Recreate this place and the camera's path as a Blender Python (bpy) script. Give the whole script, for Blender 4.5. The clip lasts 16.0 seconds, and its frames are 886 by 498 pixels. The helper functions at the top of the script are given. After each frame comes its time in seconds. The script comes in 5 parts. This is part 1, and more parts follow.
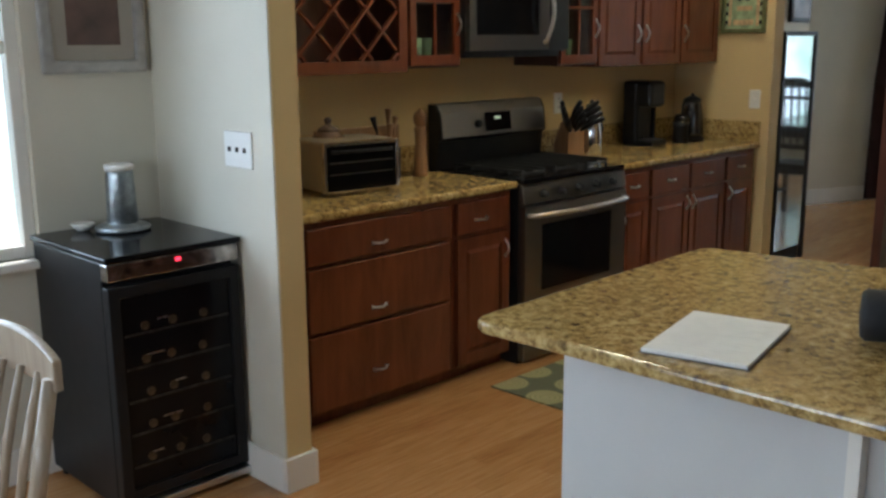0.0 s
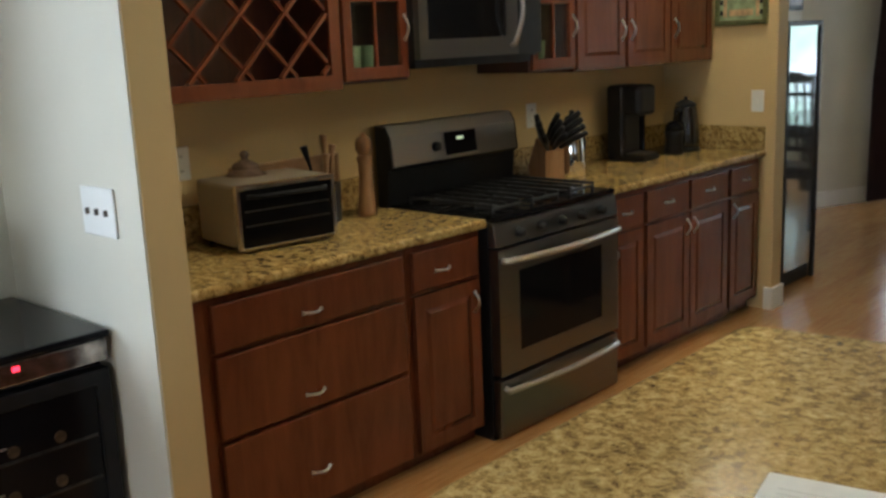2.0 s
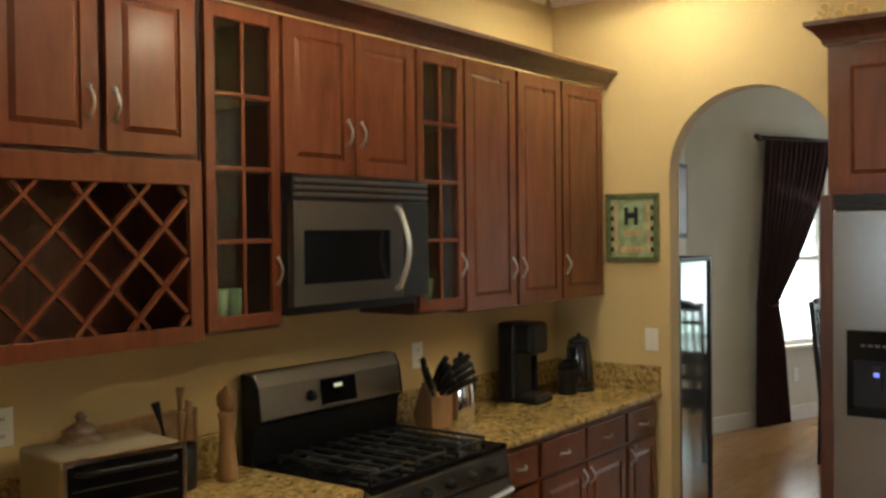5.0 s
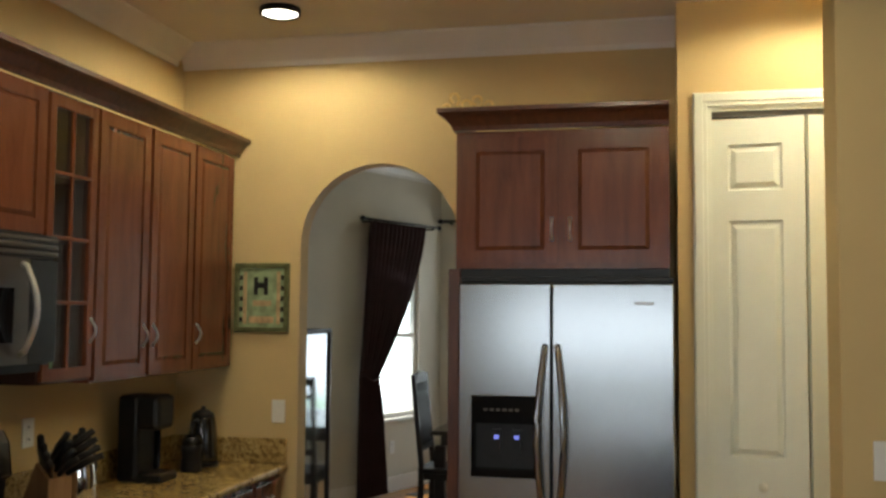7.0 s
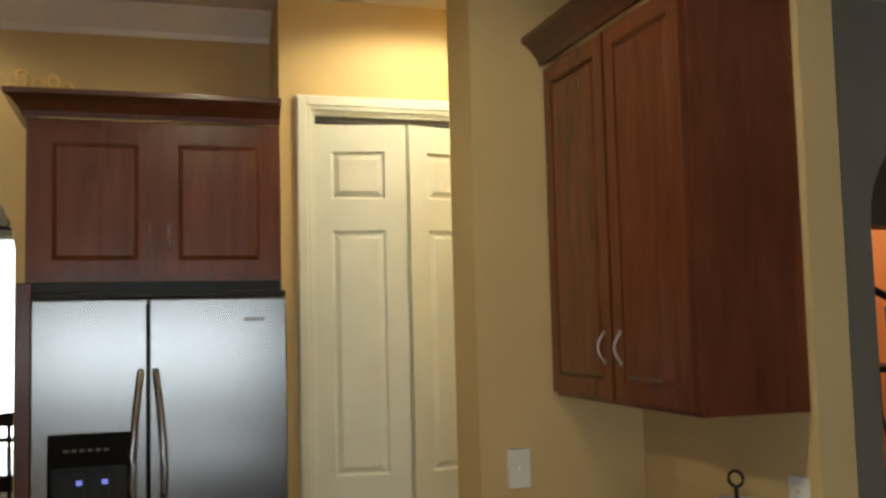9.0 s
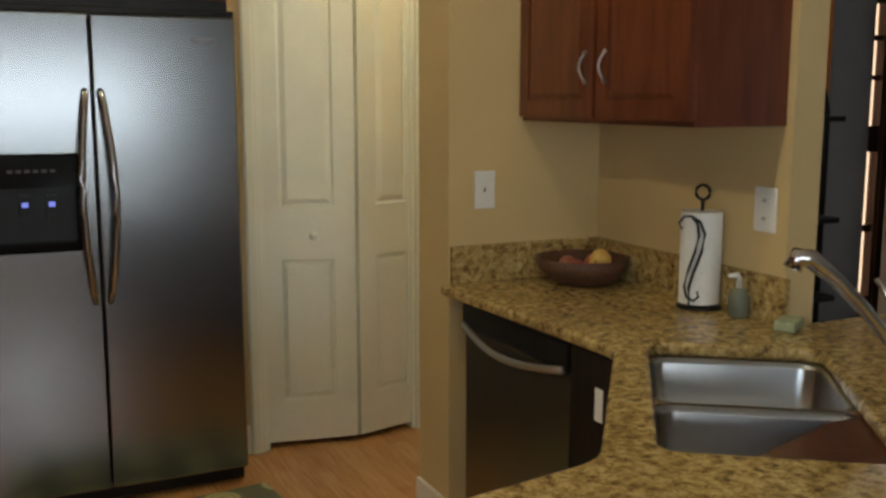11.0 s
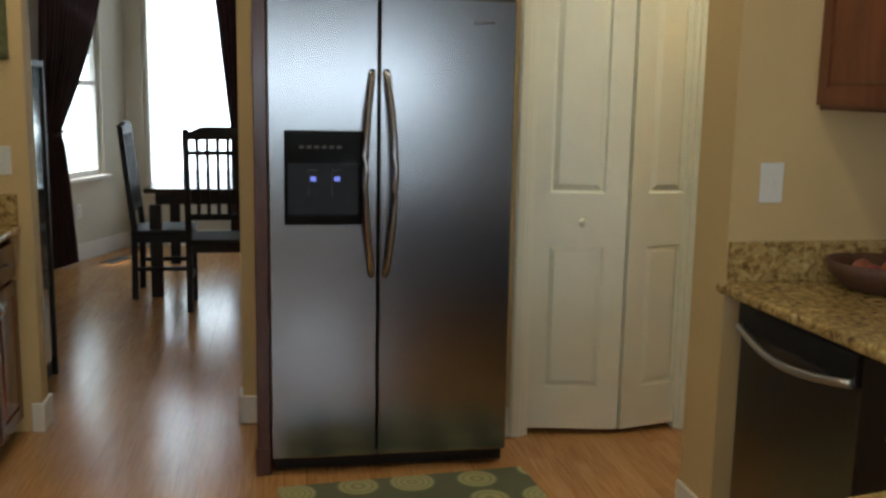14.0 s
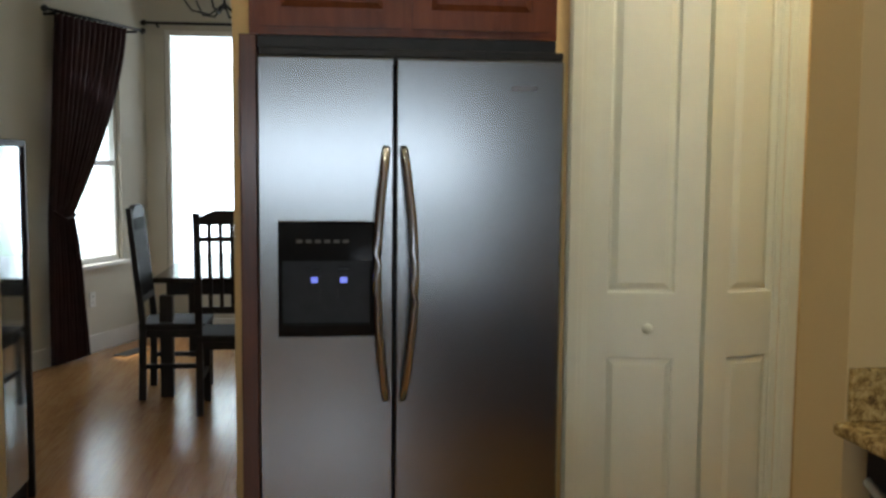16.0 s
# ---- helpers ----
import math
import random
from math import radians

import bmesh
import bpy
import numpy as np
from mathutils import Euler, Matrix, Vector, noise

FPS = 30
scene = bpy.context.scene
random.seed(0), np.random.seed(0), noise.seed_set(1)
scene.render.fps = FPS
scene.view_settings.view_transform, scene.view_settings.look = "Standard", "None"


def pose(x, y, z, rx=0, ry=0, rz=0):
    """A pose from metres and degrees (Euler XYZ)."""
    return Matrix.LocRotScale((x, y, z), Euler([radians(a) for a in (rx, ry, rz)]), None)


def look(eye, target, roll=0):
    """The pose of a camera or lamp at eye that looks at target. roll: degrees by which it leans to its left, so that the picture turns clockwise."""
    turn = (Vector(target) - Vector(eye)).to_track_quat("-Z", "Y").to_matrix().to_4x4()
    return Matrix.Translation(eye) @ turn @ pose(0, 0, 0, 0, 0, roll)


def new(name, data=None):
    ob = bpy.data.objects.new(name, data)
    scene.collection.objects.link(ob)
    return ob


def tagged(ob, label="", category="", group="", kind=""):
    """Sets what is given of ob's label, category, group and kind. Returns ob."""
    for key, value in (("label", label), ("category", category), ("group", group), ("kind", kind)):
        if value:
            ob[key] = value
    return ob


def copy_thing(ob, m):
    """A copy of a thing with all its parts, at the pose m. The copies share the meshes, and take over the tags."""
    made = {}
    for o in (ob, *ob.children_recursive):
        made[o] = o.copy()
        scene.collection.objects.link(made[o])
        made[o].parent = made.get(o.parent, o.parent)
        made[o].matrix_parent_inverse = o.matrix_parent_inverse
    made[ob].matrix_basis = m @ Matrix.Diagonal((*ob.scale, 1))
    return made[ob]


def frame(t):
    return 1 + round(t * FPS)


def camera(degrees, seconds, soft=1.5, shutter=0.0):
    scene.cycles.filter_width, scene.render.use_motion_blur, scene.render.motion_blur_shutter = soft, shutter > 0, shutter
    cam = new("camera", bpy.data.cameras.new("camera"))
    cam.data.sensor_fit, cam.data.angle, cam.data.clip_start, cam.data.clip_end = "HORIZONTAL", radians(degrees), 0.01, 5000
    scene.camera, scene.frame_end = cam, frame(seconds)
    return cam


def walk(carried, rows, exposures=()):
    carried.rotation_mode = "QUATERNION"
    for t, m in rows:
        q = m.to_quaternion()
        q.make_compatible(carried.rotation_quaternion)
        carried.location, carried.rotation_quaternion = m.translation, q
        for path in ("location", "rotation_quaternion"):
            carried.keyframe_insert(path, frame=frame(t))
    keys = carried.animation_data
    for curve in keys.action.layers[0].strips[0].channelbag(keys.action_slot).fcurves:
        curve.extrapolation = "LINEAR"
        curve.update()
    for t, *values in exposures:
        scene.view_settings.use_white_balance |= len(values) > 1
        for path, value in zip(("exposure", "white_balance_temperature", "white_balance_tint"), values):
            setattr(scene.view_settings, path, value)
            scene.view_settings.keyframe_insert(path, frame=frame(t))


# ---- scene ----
cam = camera(49.0, 16.0, soft=2.8)
PATH = [
    (0, (3.641, -5.88, 1.579), (2.257, -4.5, 1.156), -0.4),
    (0.4, (3.559, -5.7, 1.599), (2.232, -4.264, 1.181), -0.6),
    (1, (3.349, -5.498, 1.619), (2.056, -4.037, 1.18), -1.4),
    (1.5, (3.206, -5.319, 1.61), (1.878, -3.888, 1.177), -1.9),
    (2, (3.053, -5.164, 1.595), (1.704, -3.749, 1.173), -2.5),
    (2.5, (2.936, -5.049, 1.6), (1.578, -3.645, 1.173), -2.8),
    (3, (2.855, -4.987, 1.604), (1.499, -3.582, 1.174), -2.8),
    (5.5, (2.791, -4.826, 1.792), (1.731, -3.13, 1.844), -0.8),
    (6, (2.688, -4.861, 1.76), (1.835, -3.053, 1.833), -0.5),
    (6.5, (2.639, -4.823, 1.715), (1.98, -2.938, 1.823), 0.3),
    (7, (2.549, -4.891, 1.71), (2.122, -2.942, 1.842), 0.5),
    (7.5, (2.52, -4.818, 1.733), (2.313, -2.833, 1.865), 0.2),
    (8, (2.493, -4.633, 1.666), (2.503, -2.64, 1.842), -0.0),
    (8.5, (2.274, -4.577, 1.684), (2.6, -2.611, 1.86), -0.8),
    (9, (2.096, -4.489, 1.725), (2.68, -2.583, 1.877), -1.4),
    (9.5, (1.987, -4.396, 1.695), (2.739, -2.545, 1.775), -1.6),
    (9.9, (1.865, -4.359, 1.662), (2.731, -2.559, 1.578), -1.4),
    (10.2, (1.724, -4.37, 1.621), (2.66, -2.617, 1.4), -1.1),
    (12.5, (1.754, -4.358, 1.515), (2.216, -2.442, 1.178), 1.4),
    (13, (1.745, -4.361, 1.527), (2.096, -2.421, 1.191), 1.2),
    (13.5, (1.762, -4.348, 1.529), (2.087, -2.404, 1.193), 1.1),
    (14, (1.729, -4.3, 1.527), (2.061, -2.356, 1.194), 1.0),
    (14.5, (1.772, -4.193, 1.533), (2.069, -2.24, 1.218), 0.6),
    (15, (1.932, -4.02, 1.547), (2.138, -2.046, 1.3), 0.5),
    (15.5, (1.923, -3.836, 1.551), (2.141, -1.858, 1.351), 0.7),
    (16, (1.9, -3.599, 1.54), (2.135, -1.621, 1.357), 0.5),
]
walk(cam, [(t, look(eye, target, roll)) for t, eye, target, roll in PATH],
     [(0, 0.0, 5700, 10), (1, 0.0, 5800, 10), (3, 0.28, 6200, 10), (5.5, 0.24, 6550, 10), (6, 0.3, 6500, 10), (6.5, 0.2, 6450, 10), (7, -0.24, 6500, 10), (7.5, -0.42, 6550, 10),
      (8, -0.44, 6600, 10), (9, -0.35, 6700, 10), (10, -0.24, 6600, 10), (12.5, -0.27, 6200, 10), (14, -0.24, 6050, 10), (16, -0.24, 6050, 10)])

# ---- world, sun, lamps ----
world = bpy.data.worlds.new("world")
scene.world = world
world.use_nodes = True
wn = world.node_tree
sky = wn.nodes.new("ShaderNodeTexSky")
sky.sky_type = "NISHITA"
sky.sun_disc = False
sky.sun_elevation = radians(70)
sky.sun_rotation = radians(-90)
wn.links.new(sky.outputs["Color"], wn.nodes["Background"].inputs["Color"])
wn.nodes["Background"].inputs["Strength"].default_value = 0.12
scene.view_settings.exposure = 0.0

WARM = (1.0, 0.90, 0.60)
COOL = (0.72, 0.85, 1.0)
H_CEIL = 3.17


def lamp(name, kind, m, energy, color, size=0.1, size_y=None, spot=None):
    d = bpy.data.lights.new(name, kind)
    d.energy, d.color = energy, color
    if kind == "AREA":
        d.size = size
        if size_y:
            d.shape, d.size_y = "RECTANGLE", size_y
    elif kind == "SPOT":
        d.shadow_soft_size, d.spot_size, d.spot_blend = size, radians(spot), 0.35
    elif kind == "SUN":
        d.angle = size
    else:
        d.shadow_soft_size = size
    ob = new(name, d)
    ob.matrix_world = m
    return ob


lamp("sun", "SUN", look((0, 0, 10), (0.60, -0.05, 8.3)), 4.5, (1, 0.95, 0.86), radians(0.5))
CANS = [(0.785, -0.56, 42), (0.9, -2.7, 55), (3.3, -0.80, 58), (2.4, -2.6, 44)]
for cx, cy, e in CANS:
    lamp("can_lamp", "SPOT", pose(cx, cy, H_CEIL - 0.042), e, WARM, 0.06, spot=172)
lamp("nook_window_lamp", "AREA", look((0.32, -5.40, 1.55), (3, -5.40, 1.3)), 26, COOL, 1.5, 1.3)
lamp("south_window_lamp", "AREA", look((2.1, -7.9, 1.56), (2.2, 0, 1.4)), 39, (0.86, 0.93, 1.0), 2.7, 0.6)
lamp("bay_window_lamp", "AREA", look((1.3, 5.38, 1.6), (1.3, 0, 0.8)), 28, (0.88, 0.94, 1.0), 1.5, 1.9)
# added fill light for the family room; no window stands behind it
lamp("family_fill_lamp", "AREA", look((8.9, -5.5, 1.6), (4.0, -2.0, 1.2)), 14, COOL, 1.6, 1.4)
lamp("side_window_lamp", "AREA", look((-0.10, 4.30, 1.5), (1.3, 3.5, 0.8)), 11, (0.88, 0.94, 1.0), 0.7, 1.5)


# ---- materials ----
def mat(name):
    m = bpy.data.materials.new(name)
    m.use_nodes = True
    t = m.node_tree
    return m, t, t.nodes["Principled BSDF"]


def node(t, kind, **inputs):
    n = t.nodes.new(kind)
    for k, v in inputs.items():
        n.inputs[k.replace("_", " ")].default_value = v
    return n


def coords(t, scale=(1, 1, 1), rot=(0, 0, 0)):
    c = t.nodes.new("ShaderNodeTexCoord")
    mp = t.nodes.new("ShaderNodeMapping")
    mp.inputs["Scale"].default_value = scale
    mp.inputs["Rotation"].default_value = rot
    t.links.new(c.outputs["Object"], mp.inputs["Vector"])
    return mp.outputs["Vector"]


def ramp(t, fac, stops):
    r = t.nodes.new("ShaderNodeValToRGB")
    e = r.color_ramp.elements
    while len(e) < len(stops):
        e.new(0.5)
    for k, (p, c) in zip(e, stops):
        k.position, k.color = p, (*c, 1)
    t.links.new(fac, r.inputs["Fac"])
    return r.outputs["Color"]


def bump(t, b, height, strength, distance=0.002):
    n = node(t, "ShaderNodeBump", Strength=strength, Distance=distance)
    t.links.new(height, n.inputs["Height"])
    t.links.new(n.outputs["Normal"], b.inputs["Normal"])


def shift(c, k):
    return tuple(min(1, max(0, v * k)) for v in c)


def simple(name, color, rough=0.5, metal=0.0, vary=0.12, scale=6.0, relief=0.0, relief_scale=120.0, stretch=(1, 1, 1)):
    m, t, b = mat(name)
    v = coords(t, stretch)
    n = node(t, "ShaderNodeTexNoise", Scale=scale, Detail=5.0)
    t.links.new(v, n.inputs["Vector"])
    t.links.new(ramp(t, n.outputs["Fac"], [(0.3, shift(color, 1 - vary)), (0.7, shift(color, 1 + vary))]), b.inputs["Base Color"])
    b.inputs["Roughness"].default_value = rough
    b.inputs["Metallic"].default_value = metal
    if relief:
        n2 = node(t, "ShaderNodeTexNoise", Scale=relief_scale, Detail=3.0)
        t.links.new(v, n2.inputs["Vector"])
        bump(t, b, n2.outputs["Fac"], relief)
    return m


def wood(name, dark, light, rough=0.35, grain=(14, 14, 1.2), scale=3.0, coat=0.3):
    m, t, b = mat(name)
    v = coords(t, grain)
    n = node(t, "ShaderNodeTexNoise", Scale=scale, Detail=8.0, Roughness=0.6, Distortion=0.6)
    t.links.new(v, n.inputs["Vector"])
    big = node(t, "ShaderNodeTexNoise", Scale=2.2, Detail=2.0)
    t.links.new(coords(t), big.inputs["Vector"])
    mixf = node(t, "ShaderNodeMath")
    mixf.operation = "ADD"
    half = node(t, "ShaderNodeMath")
    half.operation = "MULTIPLY"
    half.inputs[1].default_value = 0.6
    t.links.new(big.outputs["Fac"], half.inputs[0])
    t.links.new(n.outputs["Fac"], mixf.inputs[0])
    t.links.new(half.outputs[0], mixf.inputs[1])
    t.links.new(ramp(t, mixf.outputs[0], [(0.55, dark), (1.0, light)]), b.inputs["Base Color"])
    b.inputs["Roughness"].default_value = rough
    b.inputs["Coat Weight"].default_value = coat
    b.inputs["Coat Roughness"].default_value = 0.16
    bump(t, b, n.outputs["Fac"], 0.05, 0.0006)
    return m


def make_granite():
    m, t, b = mat("granite")
    v = coords(t)
    n1 = node(t, "ShaderNodeTexNoise", Scale=36.0, Detail=7.0, Roughness=0.8, Distortion=0.3)
    n2 = node(t, "ShaderNodeTexVoronoi", Scale=70.0)
    n3 = node(t, "ShaderNodeTexNoise", Scale=5.0, Detail=3.0)
    for n in (n1, n2, n3):
        t.links.new(v, n.inputs["Vector"])
    base = ramp(t, n1.outputs["Fac"], [(0.31, (0.045, 0.033, 0.022)), (0.40, (0.21, 0.135, 0.052)), (0.50, (0.47, 0.33, 0.125)), (0.60, (0.66, 0.51, 0.23)), (0.74, (0.76, 0.66, 0.40))])
    spots = ramp(t, n2.outputs["Color"], [(0.0, (0.14, 0.11, 0.08)), (0.30, (0.85, 0.8, 0.72)), (1.0, (1.0, 0.97, 0.9))])
    mx = t.nodes.new("ShaderNodeMix")
    mx.data_type, mx.blend_type = "RGBA", "MULTIPLY"
    mx.inputs[0].default_value = 0.7
    t.links.new(base, mx.inputs[6])
    t.links.new(spots, mx.inputs[7])
    mx2 = t.nodes.new("ShaderNodeMix")
    mx2.data_type, mx2.blend_type = "RGBA", "MULTIPLY"
    mx2.inputs[0].default_value = 0.5
    t.links.new(mx.outputs[2], mx2.inputs[6])
    t.links.new(ramp(t, n3.outputs["Fac"], [(0.35, (0.6, 0.55, 0.5)), (0.65, (1, 1, 1))]), mx2.inputs[7])
    t.links.new(mx2.outputs[2], b.inputs["Base Color"])
    b.inputs["Roughness"].default_value = 0.16
    return m


def make_planks():
    m, t, b = mat("plank_floor")
    g = t.nodes.new("ShaderNodeNewGeometry")
    v = coords(t, (30, 1.6, 1))
    n = node(t, "ShaderNodeTexNoise", Scale=3.0, Detail=7.0, Distortion=0.5)
    t.links.new(v, n.inputs["Vector"])
    a = node(t, "ShaderNodeMath")
    a.operation = "MULTIPLY_ADD"
    a.inputs[1].default_value = 0.22
    t.links.new(g.outputs["Random Per Island"], a.inputs[0])
    t.links.new(n.outputs["Fac"], a.inputs[2])
    t.links.new(ramp(t, a.outputs[0], [(0.30, (0.30, 0.135, 0.045)), (0.6, (0.42, 0.21, 0.075)), (0.9, (0.50, 0.28, 0.115))]), b.inputs["Base Color"])
    b.inputs["Roughness"].default_value = 0.21
    bump(t, b, n.outputs["Fac"], 0.04, 0.001)
    return m


def make_steel(name, color=(0.28, 0.29, 0.30), rough=0.22, stretch=(1.5, 1.5, 260)):
    m, t, b = mat(name)
    n = node(t, "ShaderNodeTexNoise", Scale=2.0, Detail=4.0)
    t.links.new(coords(t, stretch), n.inputs["Vector"])
    t.links.new(ramp(t, n.outputs["Fac"], [(0.2, shift(color, 0.97)), (0.8, shift(color, 1.03))]), b.inputs["Base Color"])
    b.inputs["Metallic"].default_value = 1.0
    r = node(t, "ShaderNodeMapRange")
    r.inputs["To Min"].default_value, r.inputs["To Max"].default_value = rough - 0.02, rough + 0.03
    t.links.new(n.outputs["Fac"], r.inputs["Value"])
    t.links.new(r.outputs["Result"], b.inputs["Roughness"])
    return m


def make_rug(name):
    m, t, b = mat(name)
    v = coords(t)
    vo = node(t, "ShaderNodeTexVoronoi", Scale=4.2, Randomness=0.25)
    t.links.new(v, vo.inputs["Vector"])
    w = node(t, "ShaderNodeMath")
    w.operation = "SINE"
    k = node(t, "ShaderNodeMath")
    k.operation = "MULTIPLY"
    k.inputs[1].default_value = 70.0
    t.links.new(vo.outputs["Distance"], k.inputs[0])
    t.links.new(k.outputs[0], w.inputs[0])
    lines = ramp(t, w.outputs[0], [(0.3, (0.32, 0.30, 0.14)), (0.7, (0.22, 0.21, 0.10))])
    mx = t.nodes.new("ShaderNodeMix")
    mx.data_type = "RGBA"
    t.links.new(ramp(t, vo.outputs["Distance"], [(0.34, (0, 0, 0)), (0.40, (1, 1, 1))]), mx.inputs[0])
    t.links.new(lines, mx.inputs[6])
    mx.inputs[7].default_value = (0.10, 0.105, 0.06, 1)
    t.links.new(mx.outputs[2], b.inputs["Base Color"])
    b.inputs["Roughness"].default_value = 0.95
    n = node(t, "ShaderNodeTexNoise", Scale=400.0)
    t.links.new(v, n.inputs["Vector"])
    bump(t, b, n.outputs["Fac"], 0.5, 0.003)
    return m


def make_glass(name, tint=(1, 1, 1), rough=0.02):
    m, t, b = mat(name)
    b.inputs["Base Color"].default_value = (*tint, 1)
    b.inputs["Roughness"].default_value = rough
    b.inputs["Transmission Weight"].default_value = 1.0
    b.inputs["IOR"].default_value = 1.3
    return m


def glow(name, color, strength):
    m, t, b = mat(name)
    b.inputs["Base Color"].default_value = (*color, 1)
    b.inputs["Emission Color"].default_value = (*color, 1)
    b.inputs["Emission Strength"].default_value = strength
    return m


def make_outside():
    m, t, b = mat("outside_haze")
    n = node(t, "ShaderNodeTexNoise", Scale=1.3, Detail=5.0)
    t.links.new(coords(t), n.inputs["Vector"])
    t.links.new(ramp(t, n.outputs["Fac"], [(0.40, (0.45, 0.62, 0.50)), (0.56, (0.85, 0.95, 1.0))]), b.inputs["Emission Color"])
    b.inputs["Base Color"].default_value = (0, 0, 0, 1)
    b.inputs["Emission Strength"].default_value = 3.0
    return m


M_WALL = simple("warm_wall_paint", (0.62, 0.46, 0.22), 0.75, vary=0.04, scale=2.5, relief=0.25, relief_scale=90)
M_NOOK = simple("pale_wall_paint", (0.62, 0.58, 0.47), 0.75, vary=0.04, scale=2.5, relief=0.25, relief_scale=90)
M_GREY = simple("grey_wall_paint", (0.40, 0.37, 0.31), 0.8, vary=0.04, scale=2.0, relief=0.2, relief_scale=90)
M_ORANGE = simple("orange_wall_paint", (0.62, 0.20, 0.045), 0.8, vary=0.06, scale=2.0)
M_CEIL = simple("ceiling_paint", (0.72, 0.68, 0.60), 0.85, vary=0.03, scale=3.0, relief=0.3, relief_scale=60)
M_TRIM = simple("white_trim_paint", (0.78, 0.75, 0.68), 0.4, vary=0.03, scale=5.0)
M_DOOR = simple("white_door_paint", (0.76, 0.78, 0.68), 0.42, vary=0.03, scale=6.0, relief=0.1, relief_scale=40)
M_PANEL = simple("grey_white_panel", (0.58, 0.58, 0.56), 0.6, vary=0.03, scale=4.0)
M_CHERRY = wood("cherry_wood", (0.100, 0.026, 0.012), (0.172, 0.048, 0.020), 0.27, (9, 9, 1.4), 2.0, 0.35)
M_CHERRY.node_tree.nodes["Principled BSDF"].inputs["Specular IOR Level"].default_value = 0.35
M_CHERRY.node_tree.nodes["Principled BSDF"].inputs["Coat Roughness"].default_value = 0.14
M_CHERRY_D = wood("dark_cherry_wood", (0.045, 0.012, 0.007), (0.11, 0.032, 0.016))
# cabinet insides, several times darker than the door wood
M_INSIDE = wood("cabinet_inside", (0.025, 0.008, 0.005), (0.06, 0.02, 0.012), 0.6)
M_DARKWOOD = wood("espresso_wood", (0.008, 0.006, 0.005), (0.022, 0.015, 0.012), 0.5, coat=0.0)
M_DARKWOOD.node_tree.nodes["Principled BSDF"].inputs["Specular IOR Level"].default_value = 0.2
M_PALEWOOD = wood("pale_wood", (0.30, 0.23, 0.16), (0.48, 0.39, 0.29), 0.4)
M_LIGHTWOOD = wood("beech_wood", (0.22, 0.11, 0.045), (0.38, 0.21, 0.10), 0.5)
M_GRANITE = make_granite()
M_FLOOR = make_planks()
M_SUB = simple("floor_joint", (0.05, 0.025, 0.012), 0.8)
M_STEEL = make_steel("brushed_steel")
M_STEEL_D = make_steel("dark_brushed_steel", (0.22, 0.21, 0.20), 0.28, (1, 160, 160))
M_SINK = make_steel("sink_steel", (0.42, 0.42, 0.42), 0.25)
M_CHROME = simple("chrome", (0.75, 0.75, 0.76), 0.12, 1.0, vary=0.03)
M_HANDLE = simple("satin_steel_handle", (0.68, 0.68, 0.67), 0.34, 1.0, vary=0.05)
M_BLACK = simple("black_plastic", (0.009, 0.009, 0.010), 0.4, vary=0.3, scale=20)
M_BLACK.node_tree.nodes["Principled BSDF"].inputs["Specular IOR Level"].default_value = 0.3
M_BLACKG = simple("black_gloss", (0.006, 0.006, 0.007), 0.10, vary=0.2)
M_BLACKG.node_tree.nodes["Principled BSDF"].inputs["Specular IOR Level"].default_value = 0.18
M_IRON = simple("wrought_iron", (0.012, 0.011, 0.010), 0.5, 0.4, vary=0.3, relief=0.3)
M_CASTIRON = simple("cast_iron", (0.015, 0.015, 0.015), 0.6, vary=0.3, relief=0.4)
M_PLATE = simple("white_plate_plastic", (0.78, 0.77, 0.72), 0.35, vary=0.02)
M_SLOT = simple("dark_slot", (0.10, 0.09, 0.08), 0.5)
M_PAPER = simple("paper", (0.85, 0.84, 0.80), 0.9, vary=0.04, scale=30)
M_INK = simple("grey_ink", (0.70, 0.69, 0.65), 0.9)
M_CURTAIN = simple("dark_red_curtain", (0.035, 0.010, 0.010), 0.85, vary=0.25, scale=8, relief=0.4, relief_scale=200)
M_HANDLE_F = simple("polished_handle", (0.42, 0.42, 0.43), 0.2, 1.0, vary=0.04)
M_RUG = make_rug("green_medallion_rug")
M_GLASS = make_glass("clear_glass")
M_BAG = simple("black_nylon", (0.012, 0.012, 0.013), 0.75, vary=0.3, scale=40, relief=0.6, relief_scale=300)
M_OUT = make_outside()
M_CAN = glow("lamp_diffuser", (1.0, 0.93, 0.82), 9.0)
M_BLUE = glow("blue_indicator", (0.22, 0.28, 1.0), 0.9)
M_RED = glow("red_indicator", (1.0, 0.03, 0.06), 3.0)
M_BROWN = simple("brown_basket", (0.10, 0.045, 0.025), 0.6, vary=0.3, scale=60, relief=0.6, relief_scale=150)
M_FRAMEG = simple("green_gold_frame", (0.12, 0.13, 0.05), 0.4, 0.2, vary=0.3, scale=30)
M_FRAMES = simple("silver_frame", (0.40, 0.38, 0.35), 0.35, 0.5, vary=0.15, scale=20)
M_PIC1 = simple("green_print", (0.28, 0.36, 0.20), 0.5, vary=0.4, scale=18)
M_PICRED = simple("tan_print", (0.50, 0.34, 0.18), 0.5, vary=0.3, scale=30)
M_PIC2 = simple("dark_print", (0.10, 0.055, 0.04), 0.4, vary=0.5, scale=8)
M_MAT = simple("print_mat", (0.36, 0.32, 0.26), 0.8, vary=0.05)
M_GOLD = simple("gold_leaf", (0.85, 0.60, 0.22), 0.3, 0.15, vary=0.2)


